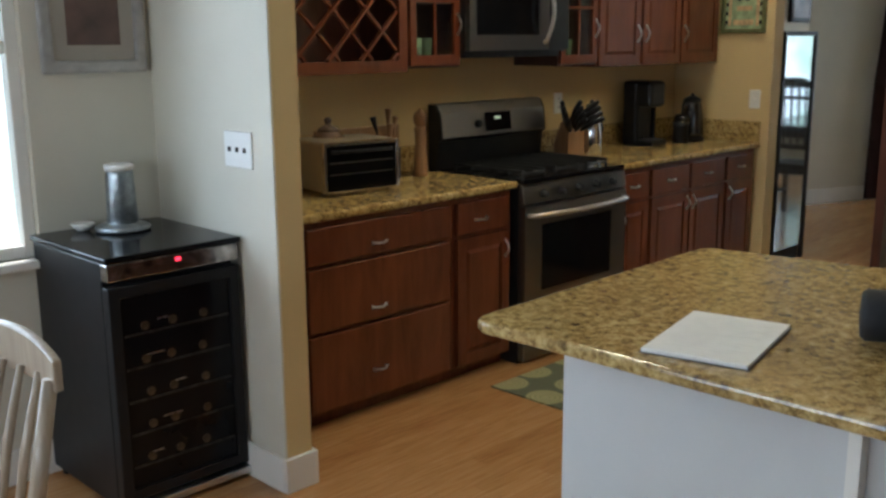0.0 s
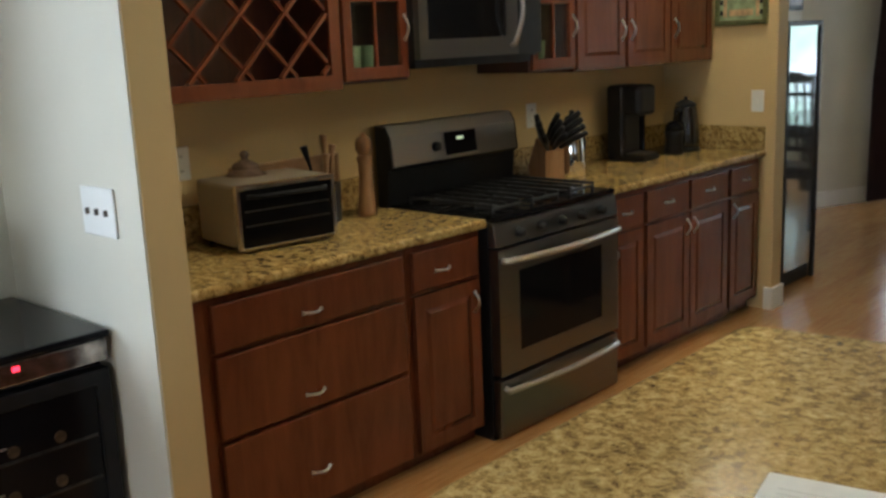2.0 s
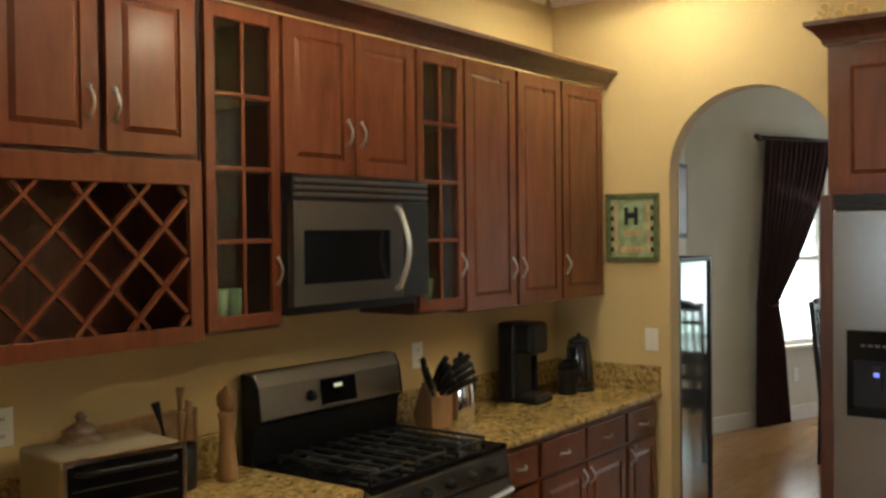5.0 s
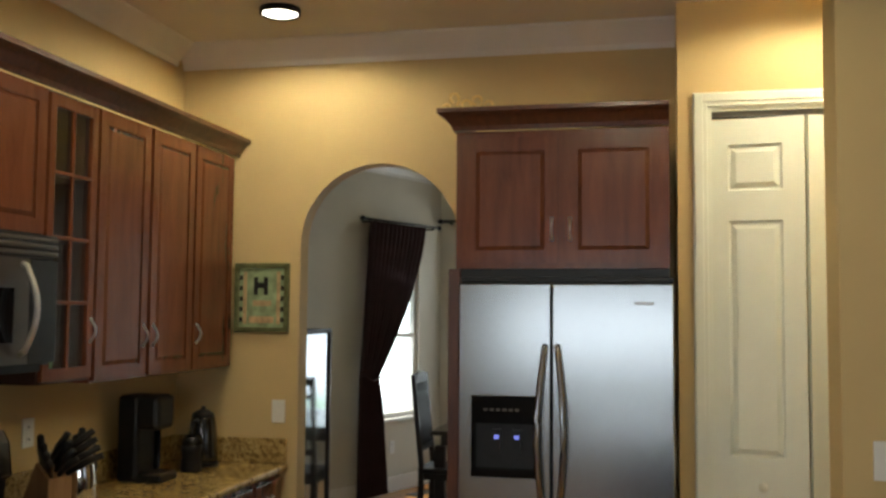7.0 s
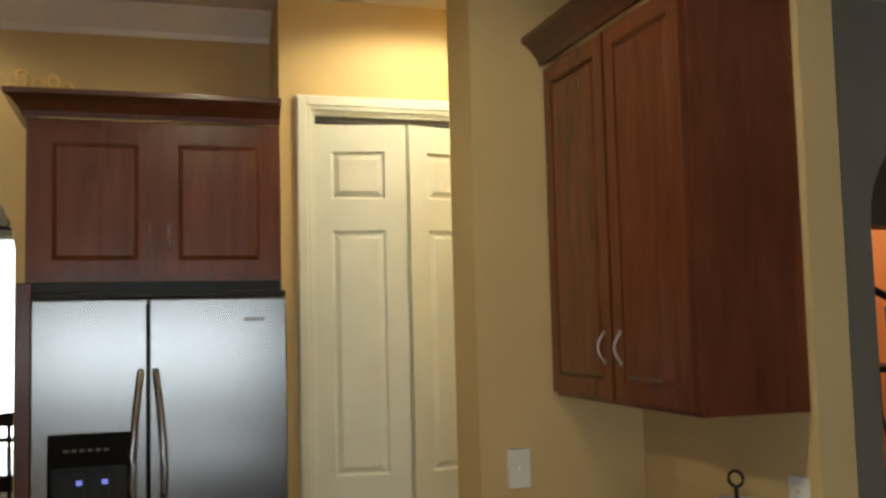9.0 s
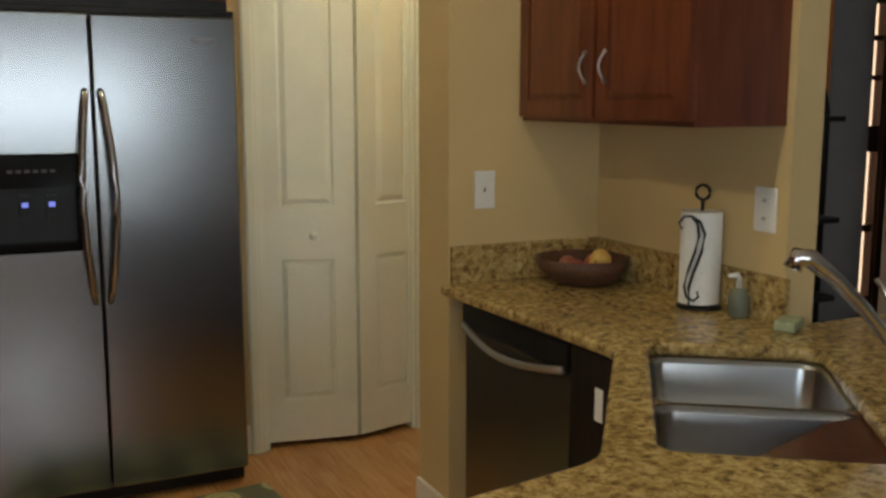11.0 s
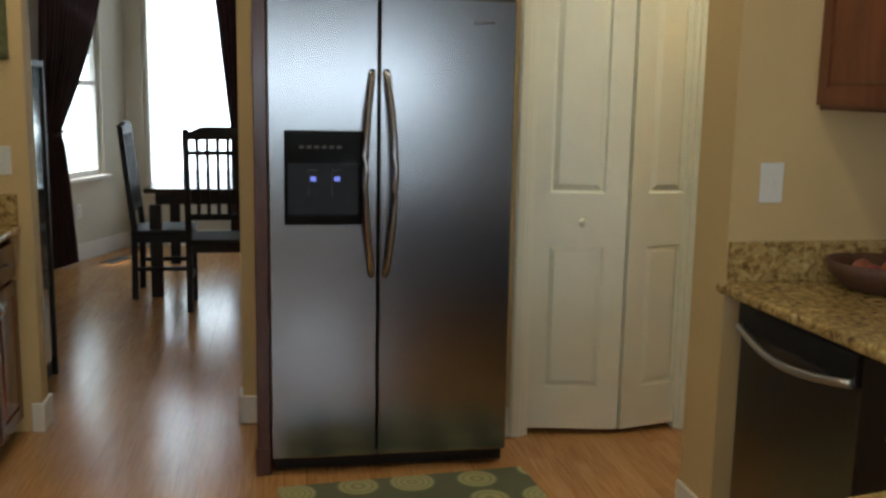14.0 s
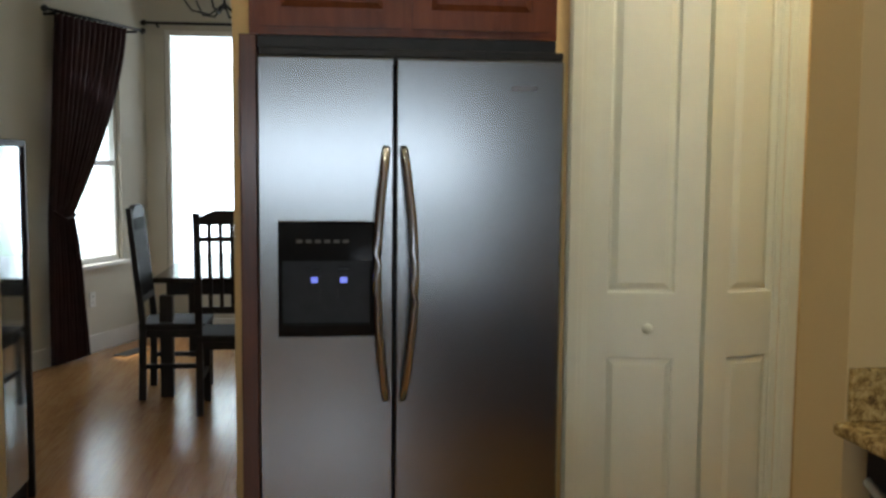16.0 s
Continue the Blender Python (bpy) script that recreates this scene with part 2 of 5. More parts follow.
# ---- building helpers ----
def box(bm, x0, x1, y0, y1, z0, z1):
    vs = [bm.verts.new((x, y, z)) for x in (x0, x1) for y in (y0, y1) for z in (z0, z1)]
    for f in ((0, 1, 3, 2), (4, 6, 7, 5), (0, 4, 5, 1), (2, 3, 7, 6), (0, 2, 6, 4), (1, 5, 7, 3)):
        bm.faces.new([vs[i] for i in f])
    return vs


def boxes(*bs):
    bm = bmesh.new()
    for b in bs:
        box(bm, *b)
    return bm


def thing(name, x=0, y=0, z=0, rz=0, label="", category="", group=""):
    e = new(name)
    e.empty_display_size = 0.1
    e.matrix_basis = pose(x, y, z, 0, 0, rz)
    return tagged(e, label, category, group)


def part(name, bm, material, parent=None, label="", bevel=0.0, smooth=False, kind="", segments=2):
    bmesh.ops.recalc_face_normals(bm, faces=bm.faces[:])
    me = bpy.data.meshes.new(name)
    bm.to_mesh(me)
    bm.free()
    me.materials.append(material)
    ob = new(name, me)
    if parent:
        ob.parent = parent
    if smooth:
        for p in me.polygons:
            p.use_smooth = True
    if bevel:
        mod = ob.modifiers.new("bevel", "BEVEL")
        mod.width, mod.segments, mod.limit_method = bevel, segments, "ANGLE"
        mod.harden_normals = False
    return tagged(ob, label, kind=kind)


def struct(name, bm, material, label="", bevel=0.0, parent=None, smooth=False):
    return part(name, bm, material, parent, label, bevel, smooth, "structure")


def lathe(bm, profile, cx=0, cy=0, steps=24):
    rings = []
    for r, z in profile:
        rings.append([bm.verts.new((cx + r * math.cos(a * math.tau / steps), cy + r * math.sin(a * math.tau / steps), z)) for a in range(steps)])
    for a, b in zip(rings, rings[1:]):
        for i in range(steps):
            bm.faces.new((a[i], a[(i + 1) % steps], b[(i + 1) % steps], b[i]))
    bm.faces.new(rings[0][::-1])
    bm.faces.new(rings[-1])
    return bm


def tube(bm, pts, r, steps=8):
    pts = [Vector(p) for p in pts]
    rings = []
    up = Vector((0, 0, 1))
    for i, p in enumerate(pts):
        d = (pts[min(i + 1, len(pts) - 1)] - pts[max(i - 1, 0)]).normalized()
        side = d.cross(up)
        if side.length < 0.05:
            side = d.cross(Vector((1, 0, 0)))
        side.normalize()
        o = side.cross(d).normalized()
        rr = r[i] if isinstance(r, (list, tuple)) else r
        rings.append([bm.verts.new(p + rr * (math.cos(a * math.tau / steps) * side + math.sin(a * math.tau / steps) * o)) for a in range(steps)])
    for a, b in zip(rings, rings[1:]):
        for i in range(steps):
            bm.faces.new((a[i], a[(i + 1) % steps], b[(i + 1) % steps], b[i]))
    bm.faces.new(rings[0][::-1])
    bm.faces.new(rings[-1])
    return bm


def ring(x0, x1, z0, z1, a0, a1, c0, c1, y0, y1, bm=None):
    """A slab from y0 to y1 with a rectangular opening a0-a1, c0-c1, all one piece."""
    bm = bm or bmesh.new()
    loops = []
    for y in (y0, y1):
        for (p, q, u, v) in ((x0, x1, z0, z1), (a0, a1, c0, c1)):
            loops.append([bm.verts.new((x, y, z)) for x, z in ((p, u), (q, u), (q, v), (p, v))])
    of, nf, ob_, nb_ = loops
    for i in range(4):
        j = (i + 1) % 4
        bm.faces.new((of[i], of[j], nf[j], nf[i]))
        bm.faces.new((ob_[i], nb_[i], nb_[j], ob_[j]))
        bm.faces.new((of[i], ob_[i], ob_[j], of[j]))
        bm.faces.new((nf[i], nf[j], nb_[j], nb_[i]))
    return bm


def arc(p0, p1, out, n=10):
    """Points from p0 to p1 that bow by the vector out."""
    p0, p1, out = Vector(p0), Vector(p1), Vector(out)
    return [p0.lerp(p1, i / n) + out * math.sin(math.pi * i / n) for i in range(n + 1)]


def prism(bm, outline, axis, a, b):
    """A prism of a closed outline (pairs), from a to b along the axis."""
    def at(p, q):
        return {"x": (q, p[0], p[1]), "y": (p[0], q, p[1]), "z": (p[0], p[1], q)}[axis]
    r0 = [bm.verts.new(at(p, a)) for p in outline]
    r1 = [bm.verts.new(at(p, b)) for p in outline]
    bm.faces.new(r0)
    bm.faces.new(r1[::-1])
    n = len(outline)
    for i in range(n):
        bm.faces.new((r0[i], r1[i], r1[(i + 1) % n], r0[(i + 1) % n]))
    return bm


def raised(x0, x1, z0, z1, y=0.0, thick=0.02, frame=0.055, panels=None, steps=((0.010, 0.007), (0.006, 0.0), (0.024, -0.009))):
    """A door slab whose front, at y - thick, carries raised panels."""
    bm = bmesh.new()
    panels = panels or [(x0 + frame, x1 - frame, z0 + frame, z1 - frame)]
    xs = sorted({x0, x1, *(p[0] for p in panels), *(p[1] for p in panels)})
    zs = sorted({z0, z1, *(p[2] for p in panels), *(p[3] for p in panels)})
    f = y - thick
    grid = {(i, j): bm.verts.new((x, f, z)) for i, x in enumerate(xs) for j, z in enumerate(zs)}
    todo = []
    for i in range(len(xs) - 1):
        for j in range(len(zs) - 1):
            face = bm.faces.new((grid[i, j], grid[i + 1, j], grid[i + 1, j + 1], grid[i, j + 1]))
            cx, cz = (xs[i] + xs[i + 1]) / 2, (zs[j] + zs[j + 1]) / 2
            if any(p[0] < cx < p[1] and p[2] < cz < p[3] for p in panels):
                todo.append(face)
    for face in todo:
        for inset, push in steps:
            bmesh.ops.inset_region(bm, faces=[face], thickness=inset)
            for v in face.verts:
                v.co.y += push
    border = [e for e in bm.edges if e.is_boundary]
    ex = bmesh.ops.extrude_edge_only(bm, edges=border)
    nv = [v for v in ex["geom"] if isinstance(v, bmesh.types.BMVert)]
    for v in nv:
        v.co.y = y
    bmesh.ops.contextual_create(bm, geom=[e for e in bm.edges if e.is_boundary])
    return bm


def pull(parent, x, z, y, vertical=True, size=0.10):
    """A bow handle that stands out towards -y, with its two feet."""
    h = size / 2
    a, b = ((x, y, z - h), (x, y, z + h)) if vertical else ((x - h, y, z), (x + h, y, z))
    ob = part("handle", tube(bmesh.new(), arc(a, b, (0, -0.024, 0), 8), [0.007] + [0.0042] * 7 + [0.007]), M_HANDLE, parent, "satin steel bow handle", smooth=True)
    return ob


# ---- structure ----
struct("floor", boxes((-1.2, 9.2, -8.2, 6.2, -0.12, -0.012)), M_SUB)


def plank_field(x0, x1, y0, y1, w=0.083):
    rnd = random.Random(4)
    verts, faces = [], []
    x = x0
    while x < x1:
        y = y0 - rnd.random() * 1.2
        while y < y1:
            length = 0.7 + rnd.random() * 0.8
            a, b = max(y, y0), min(y + length, y1)
            if b - a > 0.02:
                k = len(verts)
                g = 0.0004
                for z in (-0.012, 0.0):
                    verts += [(x + g, a + g, z), (x + w - g, a + g, z), (x + w - g, b - g, z), (x + g, b - g, z)]
                faces += [(k + 4, k + 5, k + 6, k + 7), (k, k + 1, k + 5, k + 4), (k + 1, k + 2, k + 6, k + 5), (k + 2, k + 3, k + 7, k + 6), (k + 3, k, k + 4, k + 7)]
            y += length
        x += w
    me = bpy.data.meshes.new("floor_planks")
    me.from_pydata(verts, [], faces)
    me.materials.append(M_FLOOR)
    tagged(new("floor_planks", me), "warm honey-brown strip wood floor, glossy", kind="structure")


plank_field(-0.5, 6.0, -7.9, 5.2)

H = H_CEIL
struct("ceiling", boxes((-0.60, 9.2, -8.2, 5.3, H, H + 0.15)), M_CEIL)
struct("wall_west", boxes((-0.15, 0, -3.90, 0, 0, H)), M_WALL)
# the stub between nook and kitchen: pale towards the nook, warm on its end
struct("stub_wall", boxes((-0.15, 0.975, -4.004, -3.90, 0, H)), M_WALL)
struct("stub_wall_face", boxes((-0.15, 0.971, -4.010, -4.004, 0, H)), M_NOOK)


def arch_outline(x0, x1, xa, xb, spring, top, h, n=20):
    cx, rx, rz = (xa + xb) / 2, (xb - xa) / 2, top - spring
    pts = [(x0, 0), (xa, 0), (xa, spring)]
    pts += [(cx - rx * math.cos(math.pi * i / n), spring + rz * math.sin(math.pi * i / n)) for i in range(1, n)]
    pts += [(xb, spring), (xb, 0), (x1, 0), (x1, h), (x0, h)]
    return pts


struct("wall_north", prism(bmesh.new(), arch_outline(-0.15, 2.65, 0.70, 1.56, 2.07, 2.495, H), "y", 0, 0.12), M_WALL)
struct("side_wall", boxes((2.65, 2.72, -0.3, 0.12, 0, H)), M_WALL)
struct("pantry_wall", boxes((2.72, 2.785, -0.3, -0.18, 0, 2.70), (2.72, 3.90, -0.3, -0.18, 2.70, H), (3.51, 3.90, -0.3, -0.18, 0, 2.70)), M_WALL)
struct("closing_wall", boxes((3.90, 4.0, -1.15, 0.5, 0, H), (2.72, 3.90, 0.5, 0.6, 0, H)), M_WALL)
struct("outlet_wall", boxes((3.155, 4.0, -1.40, -1.15, 0, H)), M_WALL)
struct("wall_east", boxes((3.76, 3.87, -2.338, -1.40, 0, H)), M_WALL)

# crown moulding
crown_outline = [(0, H - 0.13), (0.012, H - 0.13), (0.02, H - 0.105), (0.05, H - 0.07), (0.085, H - 0.03), (0.10, H - 0.012), (0.10, H - 0.0005), (0, H - 0.0005)]
struct("crown_moulding", prism(bmesh.new(), [(p[0], p[1]) for p in crown_outline], "y", -3.90, -0.10), M_TRIM)
struct("crown_moulding", prism(bmesh.new(), [(-p[0], p[1]) for p in crown_outline], "x", 0, 2.65), M_TRIM)

# nook: wall with a window, behind the camera the rest of the room
NW0, NW1 = -6.2, -4.45
struct("nook_wall", boxes((0.05, 0.2, -4.49, -4.010, 0, H), (0.05, 0.2, -6.3, -4.49, 0, 0.82), (0.05, 0.2, -6.3, -4.49, 2.3, H), (0.05, 0.2, -8.0, -6.3, 0, H)), M_NOOK)
struct("south_wall", boxes((-0.15, 0.4, -8.15, -8.0, 0, H), (0.4, 0.7, -8.15, -8.0, 0, H), (0.7, 3.5, -8.15, -8.0, 0, 1.15), (0.7, 3.5, -8.15, -8.0, 1.95, H), (3.5, 9.2, -8.15, -8.0, 0, H)), M_GREY)
struct("family_wall_east", boxes((9.0, 9.15, -8.0, 3.4, 0, H)), M_GREY)
struct("family_wall_north", prism(bmesh.new(), arch_outline(4.0, 9.0, 5.25, 6.37, 2.15, 2.66, H), "y", -0.85, -0.45), M_GREY)
struct("hall_wall", boxes((4.0, 9.0, 1.95, 2.10, 0, H)), M_ORANGE)
M_DOORBROWN = wood("dark_entry_wood", (0.030, 0.016, 0.010), (0.070, 0.036, 0.020), 0.4)
struct("hall_column", boxes((6.28, 6.62, -0.09, 0.1, 0, 2.2)), simple("blue_grey_paint", (0.30, 0.32, 0.34), 0.6, vary=0.05), bevel=0.01)
struct("hall_side_wall", boxes((6.17, 6.275, -0.085, 1.95, 0, H)), M_ORANGE)
# the header's shade is put into its dark brown colour
struct("hall_header", boxes((4.0, 9.0, -0.097, 0.1, 2.2, H)), simple("brown_with_painted_shade", (0.20, 0.15, 0.11), 0.8, vary=0.05))
struct("hall_front_wall", boxes((7.73, 9.0, -0.05, 0.1, 0, 2.2)), M_GREY)
ed = tagged(thing("door_2", 6.81, 0.0), "dark brown wooden front door", kind="structure")
part("door_leaf", raised(0.02, 0.90, 0.01, 2.195, 0.03, 0.045, panels=[(0.14, 0.42, 0.2, 0.9), (0.50, 0.78, 0.2, 0.9), (0.14, 0.42, 1.05, 2.0), (0.50, 0.78, 1.05, 2.0)]), M_DOORBROWN, ed)
sd = tagged(thing("window_5", 6.622, 0.0), "narrow sidelight window beside the front door", kind="structure")
part("window_frame", boxes((0, 0.03, -0.03, 0.04, 0, 2.198), (0.155, 0.186, -0.03, 0.04, 0, 2.198), (0.03, 0.155, -0.03, 0.04, 0, 0.30), (0.03, 0.155, -0.03, 0.04, 2.12, 2.198)), M_DOORBROWN, sd, bevel=0.003, kind="structure")
for za, zb in ((0.30, 0.72), (0.76, 1.22), (1.38, 1.66), (1.69, 1.90), (1.93, 2.12)):
    part("pane", boxes((0.03, 0.155, 0.008, 0.014, za, zb)), M_GLASS, sd, kind="structure")
part("glazing_bar", boxes((0.03, 0.155, -0.01, 0.03, 0.72, 0.76), (0.03, 0.155, -0.02, 0.03, 1.22, 1.38), (0.03, 0.155, -0.01, 0.03, 1.66, 1.69), (0.03, 0.155, -0.01, 0.03, 1.90, 1.93)), M_DOORBROWN, sd, kind="structure")
struct("backdrop", boxes((6.30, 8.2, 0.50, 0.52, 0, 2.6)), glow("warm_daylight_haze", (1.0, 0.75, 0.50), 1.6), "warm hazy daylight outside the sidelight")
# unseen fill light, added to brighten the orange side wall
lamp("hall_fill_lamp", "AREA", look((5.5, 0.9, 2.85), (6.2, 0.3, 1.2)), 34, (1.0, 0.85, 0.62), 0.6, 0.6)


def window(name, w, z0, z1, x, y, rz, mid=True, sill=True, label="white double-hung window"):
    """A window whose wall's inner face is local y = 0 and whose width runs along local x."""
    e = tagged(thing(name, x, y, 0, rz), label, kind="structure")
    t = 0.045
    part("window_frame", boxes((0, t, 0.03, 0.09, z0, z1), (w - t, w, 0.03, 0.09, z0, z1), (t, w - t, 0.03, 0.09, z1 - t, z1), (t, w - t, 0.03, 0.09, z0, z0 + t)), M_TRIM, e, bevel=0.004, kind="structure")
    if mid:
        zm = (z0 + z1) / 2
        part("window_rail", boxes((t, w - t, 0.035, 0.085, zm - 0.022, zm + 0.022)), M_TRIM, e, bevel=0.003, kind="structure")
    for a, b in (((z0 + t, (z0 + z1) / 2 - 0.022), ((z0 + z1) / 2 + 0.022, z1 - t)) if mid else ((z0 + t, z1 - t),)):
        g = part("pane", boxes((t, w - t, 0.055, 0.06, a, b)), M_GLASS, e, kind="structure")
        g.visible_shadow = False
    if sill:
        part("window_sill", boxes((-0.04, w + 0.04, -0.05, 0.03, z0 - 0.03, z0)), M_TRIM, e, bevel=0.005, kind="structure")
    return e


window("window_1", 1.81, 0.82, 2.3, 0.2, -6.3, 90)
window("window_2", 2.8, 1.15, 1.95, 3.5, -8.0, 180)

# dining room: west wall, slanted bay wall with its window, north wall with a wide window
AX, AY, BX, BY = -0.46, 2.98, 0.36, 5.0
bay_len = math.hypot(BX - AX, BY - AY)
bay_rz = math.degrees(math.atan2(BY - AY, BX - AX))
struct("dining_wall_west", boxes((-0.58, -0.46, 0.12, 2.98, 0, H)), M_NOOK)
bay = thing("dining_wall_bay", AX, AY, 0, bay_rz)
tagged(bay, "pale beige slanted bay wall", kind="structure")
wa, wb, wz0, wz1 = 1.02, 1.80, 0.70, 2.28
struct("wall", boxes((0, wa, 0, 0.12, 0, H), (wb, bay_len, 0, 0.12, 0, H), (wa, wb, 0, 0.12, 0, wz0), (wa, wb, 0, 0.12, wz1, H)), M_NOOK, parent=bay)
window("window_3", wb - wa, wz0, wz1, AX + wa * (BX - AX) / bay_len, AY + wa * (BY - AY) / bay_len, bay_rz)
struct("dining_wall_north", boxes((0.30, 0.52, 5.0, 5.12, 0, H), (0.52, 3.3, 5.0, 5.12, 0, 0.5), (0.52, 3.3, 5.0, 5.12, 2.62, H), (3.3, 4.2, 5.0, 5.12, 0, H)), M_NOOK)
window("window_4", 2.78, 0.5, 2.62, 0.52, 5.0, 0, mid=False)
struct("dining_wall_east", boxes((4.0, 4.12, 0.5, 5.0, 0, H)), M_NOOK)
struct("dining_wall_south", boxes((2.65, 2.72, 0.12, 0.5, 0, H)), M_NOOK)
struct("backdrop", boxes((-3.0, 5.0, 9.0, 9.05, -2.0, 6.0)), M_OUT, "bright hazy garden light")
struct("backdrop", boxes((-4.05, -4.0, 0.0, 9.0, -2.0, 6.0)), M_OUT, "bright hazy garden light")
struct("backdrop", boxes((-4.05, -4.0, -9.0, -0.01, -2.0, 6.0)), M_OUT, "bright hazy garden light")
struct("backdrop", boxes((-1.0, 8.0, -11.05, -11.0, -2.0, 6.0)), M_OUT, "bright hazy garden light")


struct("baseboard", boxes((0.977, 0.993, -4.026, -3.884, 0, 0.13), (0.68, 0.977, -3.898, -3.884, 0, 0.13), (0.2, 0.977, -4.028, -4.012, 0, 0.13)), M_TRIM, bevel=0.004)
struct("baseboard", boxes((0.2, 0.216, -7.9, -4.03, 0, 0.13)), M_TRIM, bevel=0.004)
struct("baseboard", boxes((0.66, 0.715, -0.016, 0, 0, 0.13), (0.70, 0.716, 0, 0.136, 0, 0.13)), M_TRIM, bevel=0.004)
struct("baseboard", boxes((1.544, 1.56, -0.016, 0.136, 0, 0.13), (1.56, 1.64, -0.016, 0, 0, 0.13)), M_TRIM, bevel=0.004)
struct("baseboard", boxes((2.65, 2.715, -0.316, -0.3, 0, 0.13)), M_TRIM, bevel=0.004)
struct("baseboard", boxes((3.139, 3.155, -1.40, -1.15, 0, 0.13)), M_TRIM, bevel=0.004)
struct("baseboard", boxes((-0.46, -0.444, 0.14, 2.97, 0, 0.14)), M_TRIM, bevel=0.004)
bb = struct("baseboard", boxes((0.016, bay_len, -0.016, 0, 0, 0.14)), M_TRIM, bevel=0.004)
bb.matrix_basis = pose(AX, AY, 0, 0, 0, bay_rz)
struct("baseboard", boxes((0.37, 4.0, 4.984, 5.0, 0, 0.14)), M_TRIM, bevel=0.004)


cm1 = struct("crown_moulding", prism(bmesh.new(), [(-p[0], p[1]) for p in crown_outline], "x", 0.0, bay_len), M_TRIM)
cm1.matrix_basis = pose(AX, AY, 0, 0, 0, bay_rz)
struct("crown_moulding", prism(bmesh.new(), [(5.0 - p[0], p[1]) for p in crown_outline], "x", 0.36, 4.0), M_TRIM)
struct("crown_moulding", prism(bmesh.new(), [(-0.46 + p[0], p[1]) for p in crown_outline], "y", 0.12, 2.98), M_TRIM)


def switch_plate(name, x, y, z, rz, w=0.075, h=0.12, toggles=1, outlet=False, label="white wall switch plate"):
    e = thing(name, x, y, z, rz, label, "switch")
    part("plate", boxes((-w / 2, w / 2, -0.007, 0, -h / 2, h / 2)), M_PLATE, e, bevel=0.003)
    for i in range(toggles):
        cx = (i - (toggles - 1) / 2) * 0.046
        if outlet:
            for zz in (-0.026, 0.026):
                part("socket", boxes((cx - 0.015, cx + 0.015, -0.009, -0.006, zz - 0.014, zz + 0.014)), M_PLATE, e, bevel=0.003)
                part("slot", boxes((cx - 0.006, cx - 0.003, -0.0096, -0.008, zz - 0.005, zz + 0.006), (cx + 0.003, cx + 0.006, -0.0096, -0.008, zz - 0.005, zz + 0.006)), M_SLOT, e, "dark slots")
        else:
            part("toggle", boxes((cx - 0.004, cx + 0.004, -0.016, -0.006, -0.008, 0.008)), M_SLOT if toggles > 1 else M_PLATE, e, bevel=0.002)
    return e


switch_plate("triple_switch", 0.775, -4.011, 1.21, 0, 0.165, 0.125, 3, label="white triple switch plate on the pale stub wall")
switch_plate("single_switch", 0.594, 0, 1.185, 0, label="white switch plate beside the arch")
switch_plate("single_switch", 3.29, -1.40, 1.235, 0, 0.08, 0.13, label="white switch plate above the granite backsplash")
switch_plate("wall_outlet", 3.76, -2.25, 1.23, -90, 0.085, 0.13, outlet=True, label="white outlet plate beside the paper towels")
switch_plate("wall_outlet", 0, -3.30, 1.20, 90, outlet=True, label="white outlet plate above the toaster oven")
switch_plate("wall_outlet", 0, -1.28, 1.20, 90, outlet=True, label="white outlet plate behind the knife block")
switch_plate("wall_outlet", AX + 0.63 * (BX - AX), AY + 0.63 * (BY - AY), 0.42, bay_rz, outlet=True, label="white outlet plate below the bay window")

# recessed ceiling lights
for cx, cy, e in CANS:
    c = thing("recessed_light", cx, cy, H, 0, "white recessed ceiling light, lit", "ceiling light", "recessed ceiling lights")
    part("trim_ring", lathe(bmesh.new(), [(0.085, -0.001), (0.100, -0.001), (0.100, -0.028), (0.094, -0.032), (0.086, -0.028), (0.085, -0.001)]), M_IRON, c, "dark rim", smooth=True)
    part("diffuser", lathe(bmesh.new(), [(0.002, -0.026), (0.0845, -0.023), (0.0845, -0.018), (0.002, -0.018)]), M_CAN, c, "glowing white lens")



# ---- pantry door ----
def casing(x0, x1, z1, y):
    w = 0.065
    return boxes((x0 - w, x0, y - 0.018, y, 0, z1 + w), (x1, x1 + w, y - 0.018, y, 0, z1 + w), (x0, x1, y - 0.018, y, z1, z1 + w), (x0 - w + 0.006, x0 - 0.02, y - 0.026, y - 0.018, 0, z1 + w - 0.006), (x1 + 0.02, x1 + w - 0.006, y - 0.026, y - 0.018, 0, z1 + w - 0.006), (x0 - 0.02, x1 + 0.02, y - 0.026, y - 0.018, z1 + 0.02, z1 + w - 0.006))


pd = tagged(thing("door_1", 2.785, -0.30), "white six-panel bifold pantry door, slightly folded", kind="structure")
part("casing", casing(0, 0.725, 2.67, 0), M_DOOR, pd, bevel=0.003)
part("jamb", boxes((0.0005, 0.02, 0, 0.12, 0, 2.67), (0.705, 0.7245, 0, 0.12, 0, 2.67), (0.02, 0.705, 0, 0.12, 2.65, 2.67)), M_DOOR, pd)
part("track", boxes((0.02, 0.705, 0.02, 0.06, 2.625, 2.65)), M_SLOT, pd, "dark door track")
LEAF, HL = 0.415, 2.61


def leaf(flip):
    w = LEAF
    ps = [(0.085, w - 0.095, 0.22, 0.85), (0.085, w - 0.095, 1.08, 2.14), (0.085, w - 0.095, 2.28, 2.49)]
    if flip:
        ps = [(0.09, 0.27, a, b) for _, _, a, b in ps]
        w = 0.335
    return raised(0, w, 0.028, HL, 0, 0.032, panels=ps, steps=((0.012, 0.014), (0.008, 0.0), (0.030, -0.013)))


